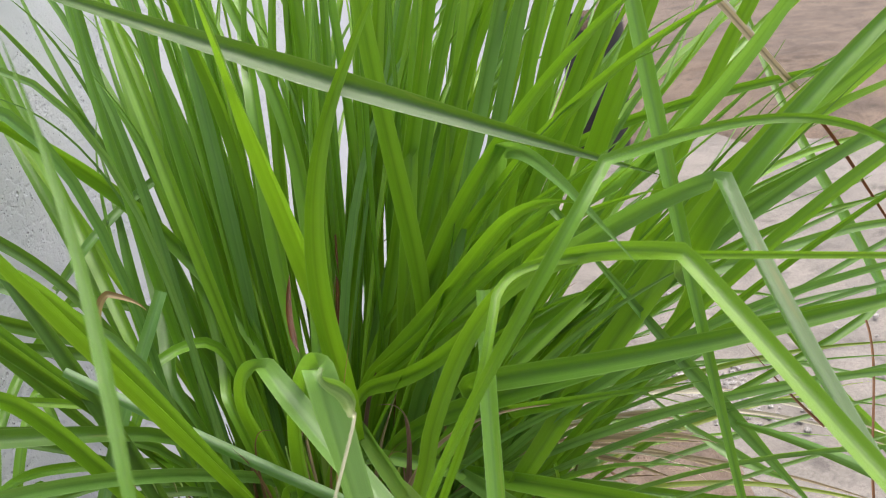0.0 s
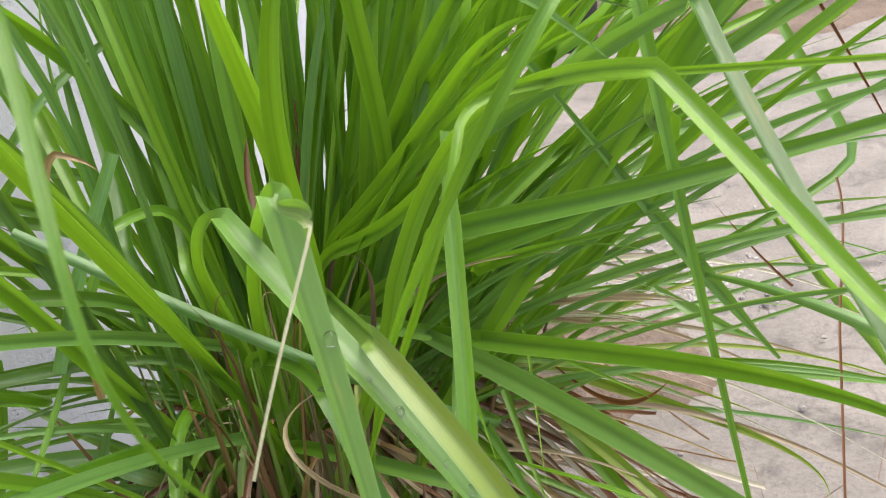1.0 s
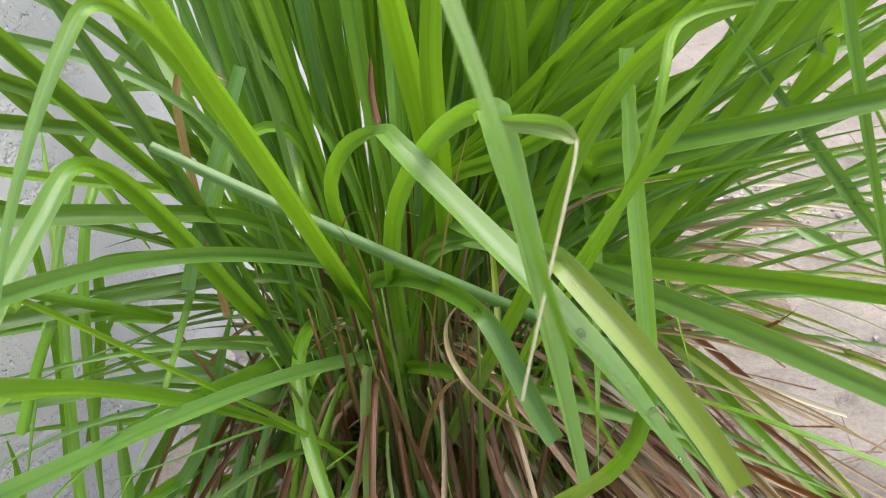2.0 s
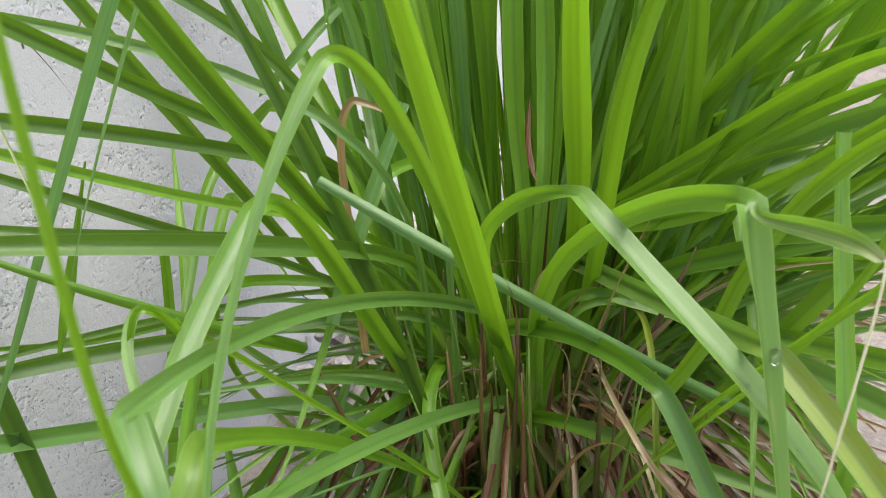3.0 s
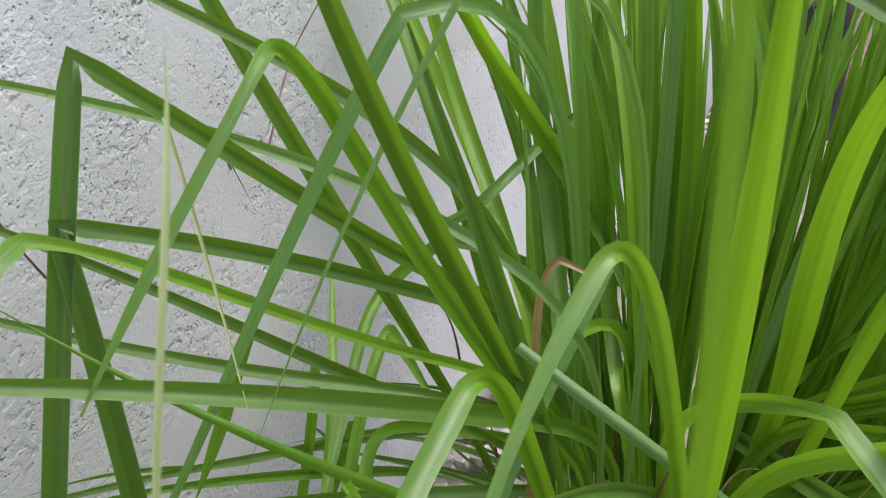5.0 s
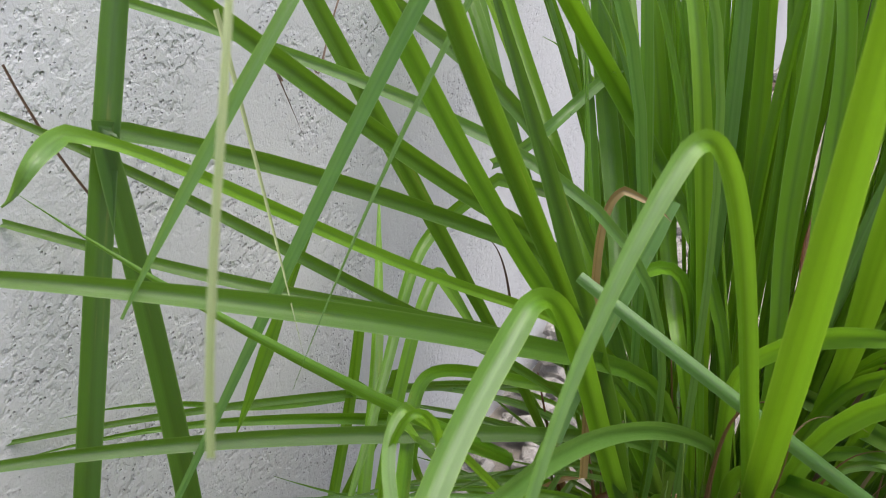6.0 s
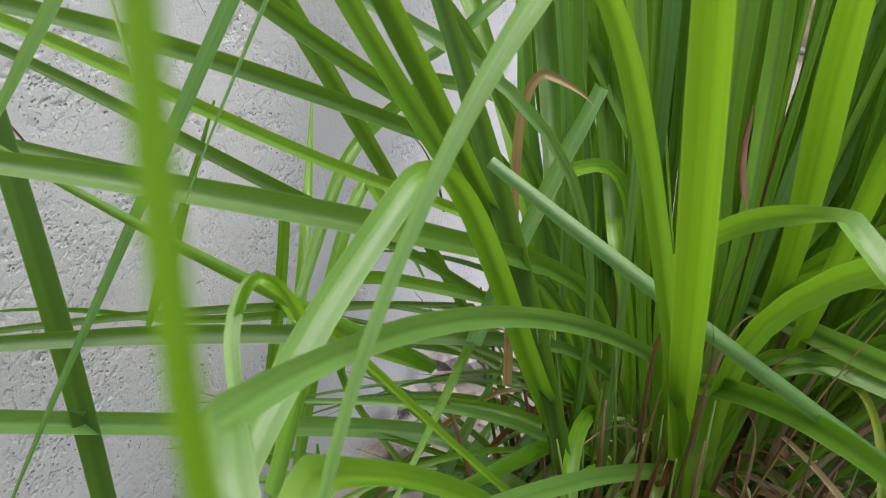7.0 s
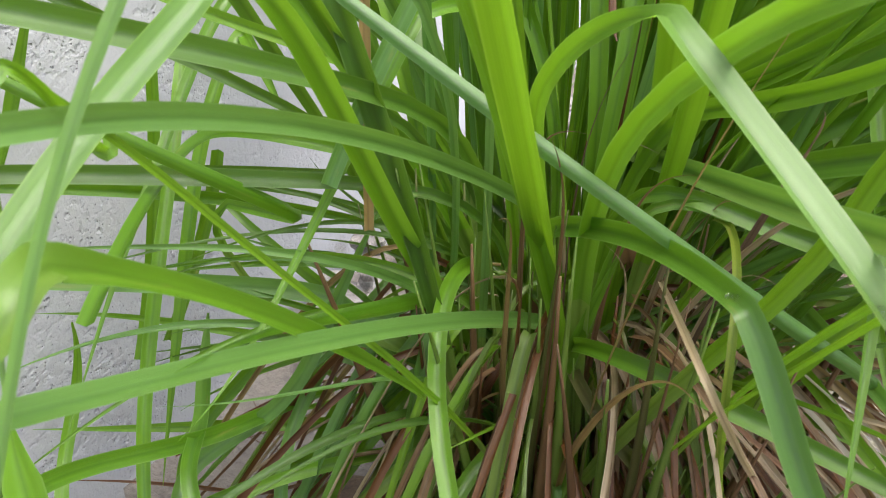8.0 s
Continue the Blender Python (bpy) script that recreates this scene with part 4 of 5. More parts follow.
tagged(leaf((0.320, -0.005, 0.446), (0.335, -0.006, 0.428), (0.349, -0.007, 0.407), (0.364, -0.009, 0.389), 0.0046, (-0.25, -0.95, 0.18), STRAW, profile=even, foot=False), "dry straw-coloured leaf")
tagged(leaf((0.376, 0.005, 0.375), (0.397, 0.011, 0.348), (0.412, 0.016, 0.323), (0.430, 0.020, 0.294), 0.0023, (-0.32, -0.90, 0.29), RUST, profile=tapering, reach=0.12, foot=False), "withered rust-brown leaf")
tagged(leaf((0.387, -0.063, 0.145), (0.395, -0.038, 0.177), (0.414, -0.012, 0.209), (0.414, 0.010, 0.228), 0.0017, (-0.30, -0.82, 0.49), RUST, profile=even, tail=0.12, foot=False), "withered rust-brown leaf")
leaf((0.169, 0.059, 0.262), (0.166, 0.020, 0.236), (0.166, -0.033, 0.211), (0.157, -0.070, 0.184), 0.0119, (0.04, -0.89, 0.46), GREEN, profile=tapering, reach=0.10, foot=False)
leaf((0.151, 0.061, 0.173), (0.152, 0.019, 0.177), (0.153, -0.028, 0.183), (0.157, -0.069, 0.186), 0.0086, (0.06, -0.86, 0.50), BRIGHT, profile=tapering, reach=0.10, foot=False)
leaf((0.188, 0.059, 0.185), (0.200, 0.015, 0.182), (0.202, -0.027, 0.181), (0.198, -0.070, 0.177), 0.0032, (-0.01, -0.86, 0.51), BRIGHT, profile=tapering, reach=0.10, foot=False)
tagged(leaf((0.176, 0.073, 0.135), (0.207, 0.017, 0.168), (0.242, -0.016, 0.184), (0.295, -0.032, 0.180), 0.0043, (-0.05, -0.86, 0.51), STRAW, foot=False), "dry straw-coloured leaf")
tagged(leaf((0.199, 0.060, 0.148), (0.227, 0.021, 0.177), (0.261, -0.005, 0.195), (0.304, -0.035, 0.202), 0.0036, (-0.07, -0.87, 0.49), STRAW, foot=False), "dry straw-coloured leaf")
leaf((0.020, 0.117, 0.079), (0.025, 0.150, 0.051), (-0.029, 0.055, 0.083), (-0.073, -0.108, 0.171), 0.0098, (-0.07, -0.82, 0.57), GREEN, reach=0.10)
leaf((-0.089, 0.130, 0.006), (-0.200, 0.136, 0.084), (-0.201, 0.148, 0.100), (-0.234, 0.198, 0.074), 0.0082, (0.20, -0.83, 0.51), GREEN)
leaf((0.144, 0.049, -0.044), (0.074, 0.080, 0.041), (0.052, 0.047, 0.068), (0.033, 0.072, 0.081), 0.0065, (-0.09, -0.82, 0.57), STEM, profile=even, foot=False)
leaf((0.143, 0.042, -0.030), (0.121, 0.039, 0.026), (0.090, 0.037, 0.077), (0.079, 0.038, 0.125), 0.0070, (-0.15, -0.80, 0.58), GREEN, profile=even, foot=False)
leaf((0.115, 0.038, -0.030), (0.105, 0.035, 0.004), (0.102, 0.036, 0.046), (0.092, 0.043, 0.074), 0.0045, (-0.15, -0.78, 0.61), STEM, profile=even, foot=False)
leaf((0.067, 0.022, -0.034), (0.042, 0.029, 0.003), (0.012, 0.037, 0.034), (-0.000, 0.040, 0.078), 0.0069, (-0.03, -0.78, 0.62), STEM, profile=even, foot=False)
leaf((0.113, 0.025, -0.026), (0.084, 0.020, 0.002), (0.067, 0.028, 0.042), (0.046, 0.031, 0.059), 0.0044, (-0.11, -0.78, 0.62), STEM, profile=even, foot=False)
tagged(leaf((0.079, 0.038, -0.047), (0.060, 0.033, -0.015), (0.056, 0.017, 0.016), (0.043, 0.016, 0.049), 0.0057, (-0.08, -0.76, 0.64), STRAW, profile=even, foot=False), "dry straw-coloured leaf")
leaf((0.045, 0.023, -0.037), (0.034, 0.027, -0.003), (0.014, 0.022, 0.031), (0.016, 0.021, 0.064), 0.0094, (-0.02, -0.77, 0.63), BROWN, profile=even, foot=False)
leaf((0.091, 0.119, -0.019), (0.084, 0.117, 0.018), (0.080, 0.070, 0.083), (0.064, 0.025, 0.143), 0.0110, (-0.11, -0.84, 0.54), BROWN, profile=even, foot=False)
leaf((0.041, 0.063, -0.005), (0.036, 0.053, 0.038), (0.025, 0.056, 0.058), (0.022, 0.052, 0.088), 0.0129, (-0.03, -0.82, 0.58), BROWN, profile=even, foot=False)
leaf((0.096, 0.063, 0.047), (0.081, 0.057, 0.065), (0.087, 0.049, 0.096), (0.077, 0.037, 0.126), 0.0095, (-0.12, -0.84, 0.53), BROWN, profile=even, foot=False)
leaf((0.012, 0.074, -0.013), (-0.004, 0.058, 0.023), (-0.000, 0.062, 0.056), (-0.023, 0.088, 0.069), 0.0045, (0.03, -0.81, 0.58), STEM, profile=even, foot=False)
leaf((0.056, 0.035, -0.047), (0.035, 0.036, -0.008), (0.027, 0.020, 0.039), (0.009, 0.038, 0.065), 0.0050, (-0.03, -0.78, 0.63), STEM, profile=even, foot=False)
leaf((0.005, 0.050, -0.041), (-0.000, 0.027, 0.017), (-0.010, 0.013, 0.062), (-0.010, 0.045, 0.074), 0.0051, (0.03, -0.79, 0.61), BROWN, profile=even, foot=False)
leaf((0.105, 0.062, -0.029), (0.066, 0.039, 0.013), (0.072, 0.018, 0.078), (0.061, 0.061, 0.119), 0.0051, (-0.10, -0.80, 0.59), STEM, profile=even, foot=False)
leaf((0.037, -0.006, 0.082), (0.029, -0.003, 0.043), (-0.002, -0.021, 0.041), (-0.013, -0.052, 0.026), 0.0086, (-0.00, -0.77, 0.64), GREEN, profile=pointed, reach=0.14, tail=0.09, foot=False)
leaf((0.041, 0.011, 0.055), (0.022, -0.019, 0.064), (-0.000, -0.045, 0.070), (-0.025, -0.070, 0.070), 0.0041, (0.00, -0.78, 0.63), BRIGHT, profile=tapering, foot=False)
tagged(leaf((-0.055, 0.096, 0.007), (-0.078, 0.047, -0.010), (-0.107, 0.030, -0.016), (-0.115, 0.002, -0.038), 0.0039, (0.16, -0.75, 0.64), RUST, reach=0.10, foot=False), "withered rust-brown leaf")
tagged(leaf((-0.060, 0.083, 0.004), (-0.085, 0.051, -0.015), (-0.113, 0.030, -0.027), (-0.129, 0.003, -0.040), 0.0039, (0.17, -0.74, 0.65), RUST, reach=0.10, foot=False), "withered rust-brown leaf")
tagged(leaf((-0.047, 0.094, -0.019), (-0.085, 0.044, -0.027), (-0.094, 0.013, -0.024), (-0.102, -0.013, -0.022), 0.0032, (0.15, -0.74, 0.66), RUST, reach=0.10, foot=False), "withered rust-brown leaf")
tagged(leaf((-0.026, 0.086, 0.010), (-0.076, 0.028, -0.021), (-0.107, -0.002, -0.040), (-0.153, -0.009, -0.028), 0.0028, (0.16, -0.73, 0.67), RUST, reach=0.10, foot=False), "withered rust-brown leaf")
tagged(leaf((-0.039, 0.063, 0.084), (-0.065, 0.064, 0.046), (-0.085, 0.075, 0.005), (-0.095, 0.064, -0.040), 0.0033, (0.14, -0.80, 0.59), RUST, foot=False), "withered rust-brown leaf")
leaf((0.038, 0.054, 0.095), (0.011, 0.039, 0.118), (0.008, 0.043, 0.096), (0.023, 0.048, 0.064), 0.0043, (-0.00, -0.85, 0.52), BRIGHT, profile=even, foot=False)
leaf((0.033, 0.062, 0.096), (0.061, 0.025, 0.140), (0.040, 0.034, 0.112), (0.061, 0.021, 0.081), 0.0048, (-0.06, -0.86, 0.51), BRIGHT, profile=tapering, foot=False)
leaf((-0.087, 0.013, 0.098), (-0.107, 0.037, 0.099), (-0.200, -0.020, 0.115), (-0.361, -0.220, 0.246), 0.0109, (0.30, -0.77, 0.56), BLUISH, profile=even)
leaf((-0.132, 0.114, 0.287), (-0.100, 0.075, 0.315), (-0.091, 0.102, 0.335), (-0.047, 0.168, 0.352), 0.0070, (-0.03, -0.94, 0.33), BLUISH, profile=even, foot=False)
tagged(leaf((-0.328, -0.078, 0.375), (-0.315, -0.053, 0.307), (-0.300, -0.011, 0.269), (-0.306, -0.005, 0.250), 0.0013, (0.37, -0.82, 0.43), TWIGLEAF, profile=even, foot=False), "thin dry brown stalk")
tagged(leaf((-0.223, -0.027, 0.365), (-0.238, 0.005, 0.367), (-0.240, 0.032, 0.348), (-0.231, 0.047, 0.314), 0.0012, (0.23, -0.92, 0.32), TWIGLEAF, profile=tapering, foot=False), "thin dry brown stalk")
tagged(leaf((-0.218, 0.010, 0.369), (-0.233, 0.092, 0.316), (-0.243, 0.137, 0.364), (-0.226, 0.156, 0.397), 0.0014, (0.20, -0.94, 0.28), TWIGLEAF, profile=tapering, reach=0.22, foot=False), "thin dry brown stalk")
tagged(leaf((-0.112, 0.095, 0.203), (-0.118, 0.083, 0.244), (-0.126, 0.046, 0.273), (-0.133, 0.042, 0.266), 0.0016, (0.02, -0.91, 0.41), TWIGLEAF, profile=tapering, foot=False), "thin dry brown stalk")
tagged(leaf((0.384, 0.003, 0.158), (0.367, 0.008, 0.176), (0.352, 0.017, 0.197), (0.338, 0.023, 0.218), 0.0020, (-0.25, -0.87, 0.41), RUST, profile=tapering, foot=False), "withered rust-brown leaf")
tagged(leaf((0.203, 0.054, 0.137), (0.225, 0.026, 0.160), (0.263, -0.000, 0.181), (0.304, -0.032, 0.178), 0.0042, (-0.14, -0.89, 0.44), STRAW, foot=False), "dry straw-coloured leaf")
tagged(leaf((0.187, 0.057, 0.129), (0.211, 0.032, 0.153), (0.240, -0.012, 0.169), (0.275, -0.039, 0.160), 0.0035, (-0.11, -0.88, 0.45), STRAW, foot=False), "dry straw-coloured leaf")
tagged(leaf((0.214, 0.045, 0.118), (0.244, -0.000, 0.097), (0.262, -0.030, 0.094), (0.287, -0.043, 0.130), 0.0042, (-0.15, -0.84, 0.53), RUST, foot=False), "withered rust-brown leaf")
tagged(leaf((0.224, 0.042, 0.001), (0.233, -0.014, 0.016), (0.245, -0.071, 0.035), (0.264, -0.123, 0.056), 0.0037, (-0.13, -0.78, 0.62), RUST, reach=0.10, foot=False), "withered rust-brown leaf")
tagged(leaf((0.232, 0.028, 0.060), (0.253, -0.029, 0.052), (0.280, -0.078, 0.059), (0.289, -0.130, 0.057), 0.0032, (-0.17, -0.79, 0.59), STRAW, profile=tapering, reach=0.10, foot=False), "dry straw-coloured leaf")
leaf((-0.211, -0.112, 0.104), (-0.203, -0.125, 0.102), (-0.195, -0.137, 0.099), (-0.186, -0.149, 0.097), 0.0161, (0.43, -0.64, 0.64), GREEN, profile=pointed, reach=0.14, foot=False)
leaf((-0.159, -0.014, 0.044), (-0.149, -0.048, 0.042), (-0.154, -0.063, 0.050), (-0.143, -0.082, 0.038), 0.0085, (0.29, -0.70, 0.65), GREEN, profile=pointed, reach=0.14, tail=0.09, foot=False)
leaf((-0.135, -0.018, 0.034), (-0.159, -0.061, 0.045), (-0.191, -0.088, 0.066), (-0.201, -0.128, 0.076), 0.0092, (0.34, -0.68, 0.65), GREEN, profile=pointed, reach=0.14, tail=0.09, foot=False)
leaf((-0.035, 0.090, -0.023), (-0.074, 0.057, -0.028), (-0.109, 0.021, -0.025), (-0.152, -0.017, -0.024), 0.0072, (0.16, -0.74, 0.66), GREEN, reach=0.10)
leaf((-0.037, 0.057, 0.028), (-0.083, 0.062, -0.016), (-0.131, 0.074, -0.020), (-0.166, 0.078, -0.058), 0.0066, (0.18, -0.76, 0.62), GREEN)
leaf((-0.058, 0.044, 0.068), (-0.099, 0.069, 0.026), (-0.163, 0.072, 0.000), (-0.209, 0.071, -0.040), 0.0059, (0.23, -0.78, 0.59), GREEN)
leaf((-0.087, 0.046, 0.059), (-0.113, 0.009, 0.031), (-0.116, -0.013, 0.011), (-0.113, -0.030, -0.007), 0.0078, (0.20, -0.74, 0.64), BLUISH, profile=pointed, reach=0.14, tail=0.09, foot=False)
leaf((-0.221, -0.025, 0.097), (-0.222, -0.016, 0.053), (-0.233, -0.036, 0.026), (-0.222, -0.066, 0.011), 0.0074, (0.39, -0.69, 0.61), GREEN, profile=pointed, reach=0.14, foot=False)
leaf((-0.019, 0.120, 0.002), (-0.049, 0.107, 0.010), (-0.051, 0.048, -0.004), (-0.069, -0.013, -0.017), 0.0039, (0.09, -0.79, 0.61), SHEATH, reach=0.10)
leaf((-0.023, 0.090, 0.040), (-0.071, 0.089, 0.018), (-0.106, 0.096, -0.015), (-0.129, 0.064, 0.001), 0.0039, (0.15, -0.79, 0.59), SHEATH)
leaf((0.073, 0.040, 0.212), (0.073, 0.011, 0.285), (0.054, -0.014, 0.380), (0.057, -0.090, 0.454), 0.0165, (-0.25, -0.85, 0.45), BRIGHT, reach=0.12)
leaf((0.263, -0.078, 0.316), (0.295, -0.085, 0.360), (0.328, -0.092, 0.402), (0.367, -0.105, 0.432), 0.0160, (-0.25, -0.85, 0.45), BRIGHT, reach=0.12)
leaf((0.046, 0.032, 0.250), (0.040, 0.042, 0.263), (0.041, 0.051, 0.278), (0.045, 0.060, 0.295), 0.0045, (0.5, -0.85, 0.2), RUST, profile=pointed, foot=False)
leaf((-0.033, 0.030, 0.306), (-0.050, 0.008, 0.269), (-0.068, -0.012, 0.233), (-0.081, -0.031, 0.193), 0.0085, (0.30, -0.88, 0.35), BLUISH, profile=even, foot=False)
leaf((0.346, 0.103, 0.441), (0.365, 0.093, 0.416), (0.380, 0.084, 0.393), (0.395, 0.074, 0.369), 0.0065, (0.10, -0.80, 0.60), CREAM, profile=pointed, foot=False, tail=0.08)


def wild_leaf(rng, heading, lean, length, width, mat, radius=0.07, droop=0.4):
    """A blade that nobody could tell from its neighbours: out of the clump's foot, up and over."""
    r, b = radius * math.sqrt(rng.random()), heading + rng.uniform(-0.6, 0.6)
    root = CLUMP + Vector((r * math.cos(b), r * math.sin(b), rng.uniform(0.17, 0.27)))
    lean = radians(lean)
    out = Vector((math.cos(heading), math.sin(heading), 0))
    way = out * math.sin(lean) + Vector((0, 0, math.cos(lean)))
    side = Vector((-out.y, out.x, 0)) * rng.uniform(-0.16, 0.16) * length
    tip = root + way * length + out * (droop * length * 0.3) - Vector((0, 0, droop * length * 0.55)) + side
    face = Vector((rng.uniform(-1.5, 1.5), -0.8, 0.5 + rng.uniform(-0.4, 0.4)))
    return leaf(root, root + way * (length * 0.35) + Vector((0, 0, 0.03)), root + way * (length * 0.72) - side * 0.25, tip, width, face, mat, twist=rng.uniform(-0.6, 0.6))


rng = random.Random(4)
for count, low, high, least, most, mats in ((60, 20, 135, 2, 26, (GREEN, GREEN, BRIGHT, BRIGHT, BRIGHT)), (56, -30, 60, 8, 46, (BRIGHT, BRIGHT, BRIGHT, GREEN, BLUISH)),
                                            (44, 15, 75, 3, 24, (GREEN, BRIGHT, BRIGHT)), (22, 95, 150, 12, 34, (GREEN, GREEN, BRIGHT)), (14, 100, 170, 1, 13, (GREEN, GREEN, BLUISH))):
    for k in range(count):
        wild_leaf(rng, radians(rng.uniform(low, high)), rng.uniform(least, most), rng.uniform(0.42, 0.8), rng.uniform(0.0045, 0.0108),
                  rng.choice(mats), radius=0.085, droop=rng.uniform(0, 0.45))
# pale thin blades that cross on the side away from the wall
for k in range(30):
    wild_leaf(rng, radians(rng.uniform(-45, 40)), rng.uniform(30, 62), rng.uniform(0.3, 0.55), rng.uniform(0.003, 0.007),
              rng.choice((BLUISH, BLUISH, PALEBLUE, GREEN)), radius=0.08, droop=rng.uniform(0, 0.35))


# ---- the clump's foot: sheathed stems, dry leaves ----
def stem(base, top, thick, mat, bow):
    """A stem wrapped in its sheaths: a tube that swells, bows and is cut by the edges of the sheaths."""
    bm = bmesh.new()
    uv = bm.loops.layers.uv.new("UVMap")
    base, top = Vector(base), Vector(top)
    middle = (base + top) * 0.5 + Vector(bow)
    pts = curve_points(base, base.lerp(middle, 0.7), top.lerp(middle, 0.7), top, 9)
    rings = []
    for k, p in enumerate(pts):
        t = (pts[min(k + 1, 9)] - pts[max(k - 1, 0)]).normalized()
        a = t.orthogonal().normalized()
        b = t.cross(a)
        r = 0.5 * thick * (1.0 - 0.96 * (k / 9) ** 2.4 + (0.1 if k % 4 == 1 else 0))
        rings.append([bm.verts.new(p + (a * math.cos(q * math.pi / 3.5) * 1.25 + b * math.sin(q * math.pi / 3.5) * 0.85) * r) for q in range(7)])
    for k in range(9):
        for q in range(7):
            f = bm.faces.new((rings[k][q], rings[k][(q + 1) % 7], rings[k + 1][(q + 1) % 7], rings[k + 1][q]))
            for loop, (u, v) in zip(f.loops, ((q, k), (q + 1, k), (q + 1, k + 1), (q, k + 1))):
                loop[uv].uv = (u / 7, v / 11)
    bm.faces.new(list(reversed(rings[0])))
    bm.faces.new(rings[-1])
    ob = mesh_object("stem", bm, mat, clump)
    ob.matrix_parent_inverse = Matrix.Translation(-CLUMP)
    return ob


rng = random.Random(11)
for k in range(150):
    a = rng.uniform(0, 2 * math.pi)
    r = (0.06 if math.cos(a) < 0 else 0.095) * math.sqrt(rng.random())
    base = CLUMP + Vector((r * math.cos(a), r * math.sin(a), -0.005))
    lean, high = rng.uniform(0.03, 0.28) * (0.3 + r / 0.1), rng.uniform(0.2, 0.36)
    way = a + rng.uniform(-0.9, 0.9)
    top = base + Vector((math.cos(way) * lean * high * 1.6, math.sin(way) * lean * high * 1.6, high))
    stem(base, top, rng.uniform(0.004, 0.0085), rng.choice((SHEATH, SHEATH, STEM, STEM, STEM, BROWN, BROWN, RUST)), (rng.uniform(-0.012, 0.012), rng.uniform(-0.012, 0.012), 0))


def dry_leaf(rng, heading, length, width, rise, mat):
    """A withered blade that hangs from the stems and sinks outwards to the soil."""
    r = rng.uniform(0.03, 0.085)
    out = Vector((math.cos(heading), math.sin(heading), 0))
    side = Vector((-out.y, out.x, 0)) * rng.uniform(-0.5, 0.5)
    base = CLUMP + out * r + Vector((0, 0, rng.uniform(0.12, 0.27)))
    end = base + (out + side).normalized() * length
    end.z = GROUND + 0.012 + rng.uniform(0.0, 0.09) ** 1.3
    high = base + out * (length * 0.3) + Vector((0, 0, rise))
    low = base.lerp(end, 0.72) + Vector((0, 0, rise * 0.4))
    face = Vector((rng.uniform(-0.8, 0.8), rng.uniform(-0.8, 0.2), 0.7))
    return leaf(base, high, low, end, width, face, mat, profile=even, foot=False, twist=rng.uniform(-2, 2), ripple=0.3, fold=0.7, name="dry_leaf")


for k in range(110):
    dry_leaf(rng, radians(rng.uniform(-170, 120)), rng.uniform(0.06, 0.24), rng.uniform(0.002, 0.006), rng.uniform(0.0, 0.06), rng.choice((RUST, RUST, BROWN, BROWN, STRAW, SHEATH)))
for k in range(95):
    dry_leaf(rng, radians(rng.uniform(-70, 25)), rng.uniform(0.12, 0.36), rng.uniform(0.002, 0.005), rng.uniform(0.01, 0.07), rng.choice((RUST, BROWN, STRAW, STRAW)))
for k in range(26):
    dry_leaf(rng, radians(rng.uniform(-32, 14)), rng.uniform(0.2, 0.36), rng.uniform(0.003, 0.006), rng.uniform(0.0, 0.05), rng.choice((STRAW, CREAM, GOLD, RUST)))
# outer stems and low blades that lean out over the dry ones
for k in range(95):
    skirt = dry_leaf(rng, radians(rng.uniform(-175, 60)), rng.uniform(0.05, 0.2), rng.uniform(0.004, 0.009), rng.uniform(0.0, 0.04), rng.choice((STEM, STEM, GREEN, BRIGHT, BLUISH)))
    skirt.name = "leaf"
# olive shoots at the front of the foot
for k in range(34):
    shoot = dry_leaf(rng, radians(rng.uniform(-150, -15)), rng.uniform(0.05, 0.15), rng.uniform(0.004, 0.008), rng.uniform(0.0, 0.03), rng.choice((STEM, BRIGHT, GREEN, BLUISH)))
    shoot.name = "leaf"
# low thin blades and a thatch of dead ones on the concrete's side
for k in range(18):
    wild_leaf(rng, radians(rng.uniform(-45, 25)), rng.uniform(54, 82), rng.uniform(0.22, 0.46), rng.uniform(0.003, 0.0075), rng.choice((GREEN, BLUISH, YELLOWING, GLAUCOUS, GREEN)), radius=0.08, droop=rng.uniform(0.0, 0.8))
# bleached blades that arch out level before they sink
for k in range(22):
    wild_leaf(rng, radians(rng.uniform(-22, 24)), rng.uniform(62, 86), rng.uniform(0.2, 0.36), rng.uniform(0.0025, 0.005), rng.choice((CREAM, STRAW, STRAW, GOLD)), radius=0.08, droop=rng.uniform(0.4, 0.9)).name = "dry_leaf"
for k in range(64):
    dry_leaf(rng, radians(rng.uniform(-75, 12)), rng.uniform(0.1, 0.3), rng.uniform(0.003, 0.0065), rng.uniform(0.0, 0.05), rng.choice((RUST, RUST, BROWN, STRAW, GOLD)))
# thin blades and dead ones that lean low towards the wall
for k in range(24):
    wild_leaf(rng, radians(rng.uniform(135, 235)), rng.uniform(48, 80), rng.uniform(0.14, 0.26), rng.uniform(0.003, 0.0065), rng.choice((GREEN, DEEP, DEEP, BLUISH)), radius=0.07, droop=rng.uniform(0.1, 0.6))
for k in range(36):
    dry_leaf(rng, radians(rng.uniform(140, 260)), rng.uniform(0.08, 0.24), rng.uniform(0.002, 0.005), rng.uniform(0.0, 0.05), rng.choice((RUST, STRAW, BROWN, GOLD)))
# tan strips of old sheaths that still stand between the stems
for k in range(46):
    old = wild_leaf(rng, radians(rng.uniform(-120, 120)), rng.uniform(2, 34), rng.uniform(0.1, 0.27), rng.uniform(0.002, 0.006), rng.choice((RUST, STRAW, GOLD, BROWN, TWIGLEAF)), radius=0.1, droop=rng.uniform(0, 0.5))
    old.name = "dry_leaf"
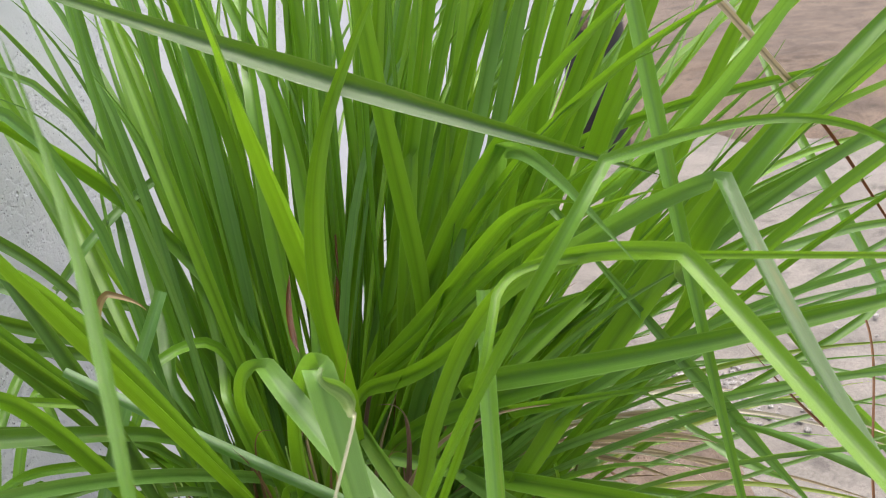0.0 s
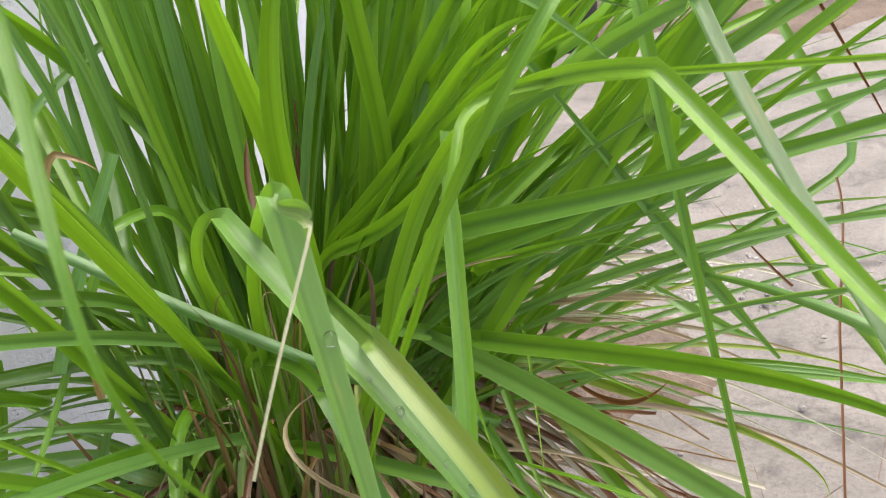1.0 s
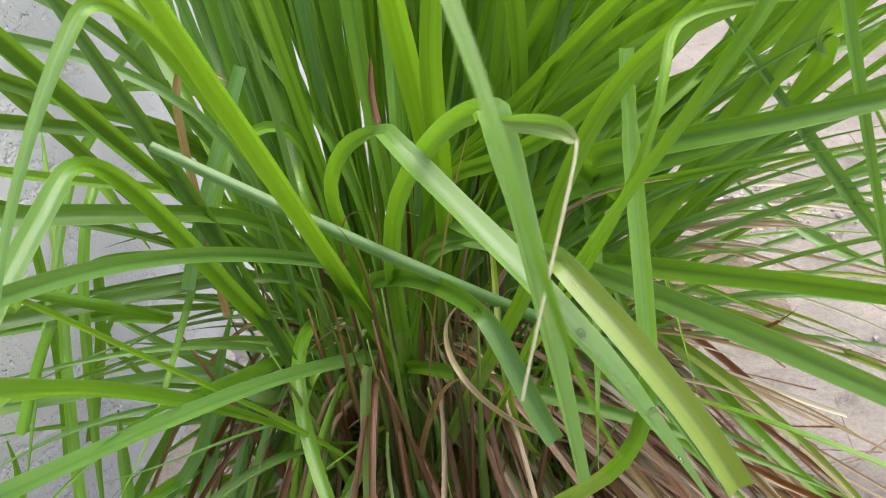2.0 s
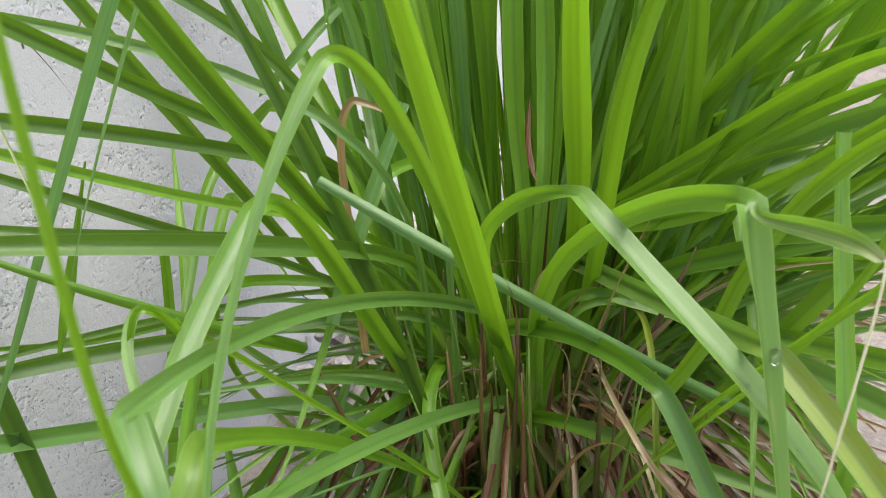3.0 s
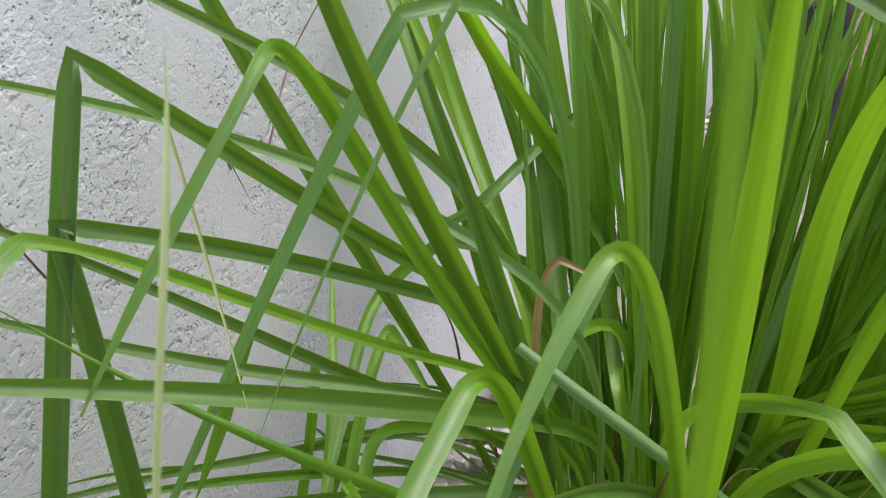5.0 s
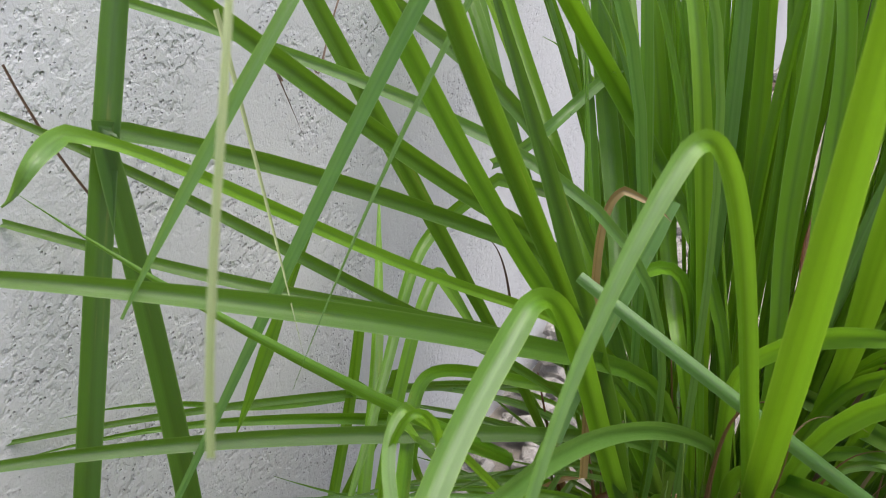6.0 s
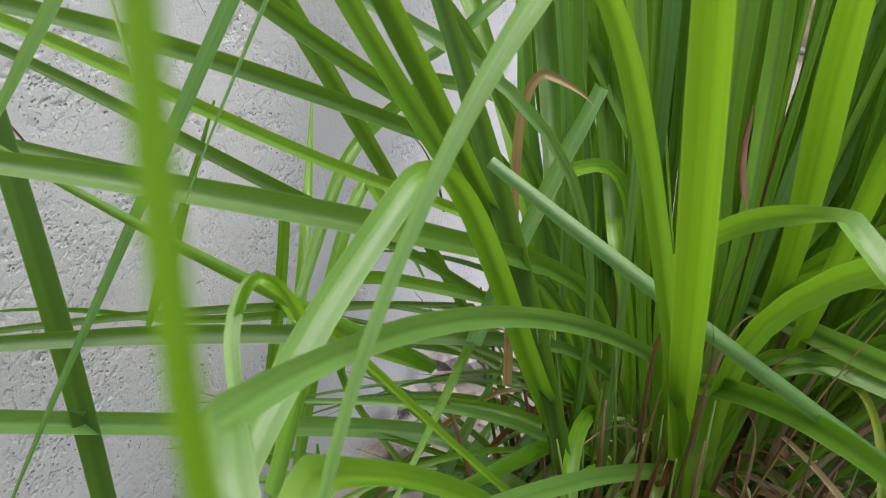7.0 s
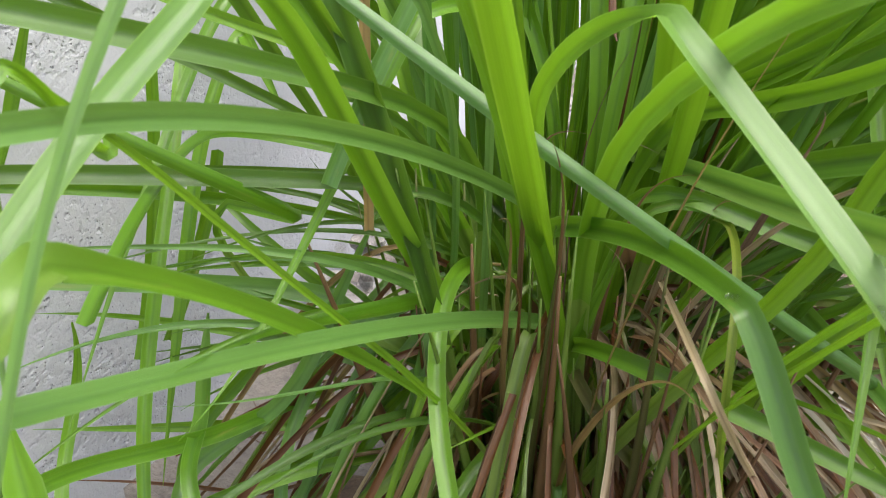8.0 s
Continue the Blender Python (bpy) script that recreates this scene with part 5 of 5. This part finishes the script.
# short green blades low in the clump
for k in range(30):
    a = radians(rng.uniform(-30, 110))
    wild_leaf(rng, a, rng.uniform(25, 70), rng.uniform(0.16, 0.34), rng.uniform(0.005, 0.010), rng.choice((GREEN, GREEN, BLUISH, SHEATH)), radius=0.09, droop=rng.uniform(0.1, 0.7))


# ---- litter, rubble and the things behind ----
def rod(bm, a, b, r0, r1):
    t = (b - a).normalized()
    x = t.orthogonal().normalized()
    y = t.cross(x)
    rings = [[bm.verts.new(p + (x * math.cos(q * math.pi / 2.5) + y * math.sin(q * math.pi / 2.5)) * r) for q in range(5)] for p, r in ((a, r0), (b, r1))]
    for q in range(5):
        bm.faces.new((rings[0][q], rings[0][(q + 1) % 5], rings[1][(q + 1) % 5], rings[1][q]))


litter = bmesh.new()
for k in range(240):
    if k % 3:
        x, y = rng.gauss(0.3, 0.09), rng.gauss(0.06, 0.035)
    else:
        x, y = rng.gauss(0.0, 0.13), rng.gauss(0.02, 0.12)
    a, s = rng.uniform(0, math.pi), rng.uniform(0.02, 0.09)
    p = Vector((x, y, GROUND + (0.004 if y > 0.085 else -0.04) + rng.uniform(0, 0.02)))
    d = Vector((math.cos(a), math.sin(a), rng.uniform(-0.1, 0.25))) * s
    rod(litter, p, p + d, rng.uniform(0.0003, 0.0009), 0.0004)
tagged(mesh_object("litter", litter, TWIG), "thin brown twigs and dead grass on the soil", "litter", kind="stuff")


def stones(name, count, spot, sizes, mat, label):
    bm = bmesh.new()
    for k in range(count):
        x, y, z = spot(rng)
        s = rng.uniform(*sizes)
        made = bmesh.ops.create_icosphere(bm, subdivisions=1, radius=s)["verts"]
        sx, sy, sz = rng.uniform(0.7, 1.3), rng.uniform(0.7, 1.3), rng.uniform(0.5, 0.9)
        for v in made:
            j = 1 + 0.3 * noise.noise(v.co * (1.3 / s) + Vector((k, 0, 0)))
            v.co = Vector((x + v.co.x * sx * j, y + v.co.y * sy * j, z + v.co.z * sz * j))
    return tagged(mesh_object(name, bm, mat, smooth=False), label, "rubble", kind="stuff")


def by_the_wall(g):
    along, out = g.uniform(0.3, 2.4), abs(g.gauss(0, 0.06)) + 0.02
    p = WALL_FOOT + WALL_ALONG * along + WALL_OUT * out
    return p.x, p.y, GROUND + 0.004 + max(0, 0.07 - out) * g.uniform(0, 1.2)


stones("rubble", 420, by_the_wall, (0.005, 0.022), RUBBLE, "grey mortar crumbs and stones along the wall's foot")
stones("gravel", 90, lambda g: (g.uniform(-0.1, 0.8), g.uniform(0.2, 1.3), GROUND + 0.004), (0.0015, 0.005), RUBBLE, "small pale grit strewn on the concrete")


stones("mortar", 280, lambda g: (g.gauss(0.49, 0.05), g.gauss(0.6, 0.045), GROUND + 0.003), (0.0012, 0.006), RUBBLE, "spilt grey mortar crumbs on the concrete")


def grow_bag(x, y, r, high):
    """A black plastic bag of soil, creased and slumped."""
    bm = bmesh.new()
    last = None
    for j in range(15):
        v = j / 14
        ring = []
        for k in range(40):
            a = 2 * math.pi * k / 40
            q = r * (0.92 + 0.1 * math.sin(3.1 * v)) * (1 + 0.07 * noise.noise((math.cos(a) * 3, math.sin(a) * 3, v * 5)) + 0.02 * math.sin(a * 13 + v * 4))
            if j == 14:
                q *= 0.86
            ring.append(bm.verts.new((x + q * math.cos(a), y + q * math.sin(a), GROUND + high * min(v, 0.96) + (0.006 * noise.noise((a, 2.0, 1.0)) if j > 12 else 0))))
        if last:
            for k in range(40):
                bm.faces.new((last[k], last[(k + 1) % 40], ring[(k + 1) % 40], ring[k]))
        last = ring
    root = new("grow_bag")
    root.location = (x, y, GROUND)
    tagged(root, "black plastic grow bag full of soil by the wall", "plant bag")
    shell = mesh_object("bag", bm, BLACK, root)
    shell.matrix_parent_inverse = Matrix.Translation((-x, -y, -GROUND))
    fill = soil_mound("filling", x, y, r * 0.9, r * 0.9, 0.012, SOIL, 2.0)
    fill.location.z = GROUND + high * 0.93
    fill.parent = root
    fill.matrix_parent_inverse = Matrix.Translation((-x, -y, -GROUND))


grow_bag(0.60, 1.95, 0.075, 0.36)


def water_drop(place, radius, way):
    """A bead of water, flattened where it clings."""
    bm = bmesh.new()
    bmesh.ops.create_uvsphere(bm, u_segments=14, v_segments=8, radius=radius)
    for v in bm.verts:
        v.co.z *= 0.7 if v.co.z > 0 else 0.35
        v.co.x *= 1.25
    ob = mesh_object("water_drop", bm, WATER)
    ob.rotation_mode = "QUATERNION"
    ob.rotation_quaternion = Vector(way).to_track_quat("Z", "X")
    ob.location = place
    return tagged(ob, "clear round water drop clinging to a grass blade", "water drop", group="water drops on the blades")


# drops on the blades: place, radius, the way they bulge
water_drop((0.1249, -0.1990, 0.2380), 0.0022, (-0.07, -0.81, 0.58))
water_drop((0.1131, -0.1882, 0.2498), 0.0014, (-0.14, -0.78, 0.61))
water_drop((0.1422, -0.2124, 0.2171), 0.0012, (0.08, -0.86, 0.51))
water_drop((0.1515, -0.2182, 0.2053), 0.0022, (0.13, -0.86, 0.48))
water_drop((0.1607, -0.2284, 0.1862), 0.0016, (0.82, -0.09, 0.56))
water_drop((0.1319, -0.2055, 0.2285), 0.0009, (0.00, -0.83, 0.55))
water_drop((0.1375, -0.2100, 0.2214), 0.0009, (0.04, -0.85, 0.53))
water_drop((0.3353, -0.0195, 0.0715), 0.0037, (-0.73, -0.69, -0.01))
water_drop((0.2745, 0.0344, 0.0768), 0.0018, (-0.24, -0.41, 0.88))
water_drop((0.2579, -0.0714, 0.0536), 0.0021, (0.19, -0.23, 0.96))
water_drop((0.2463, -0.0517, 0.0602), 0.0016, (-0.03, -0.33, 0.94))
water_drop((-0.0665, 0.1148, 0.3484), 0.0016, (-0.18, -0.89, -0.42))
water_drop((-0.0710, 0.1124, 0.3430), 0.0013, (0.69, -0.68, 0.25))
water_drop((-0.0879, 0.1036, 0.3260), 0.0010, (-0.30, -0.33, 0.90))
water_drop((-0.0805, 0.1055, 0.3355), 0.0012, (-0.00, -0.88, 0.47))
water_drop((0.1051, -0.2344, 0.2979), 0.0028, (0.12, -0.96, 0.25))
water_drop((0.0847, -0.1312, 0.2150), 0.0020, (-0.20, 0.17, 0.96))
water_drop((0.0858, -0.1345, 0.2164), 0.0012, (-0.94, -0.16, 0.31))
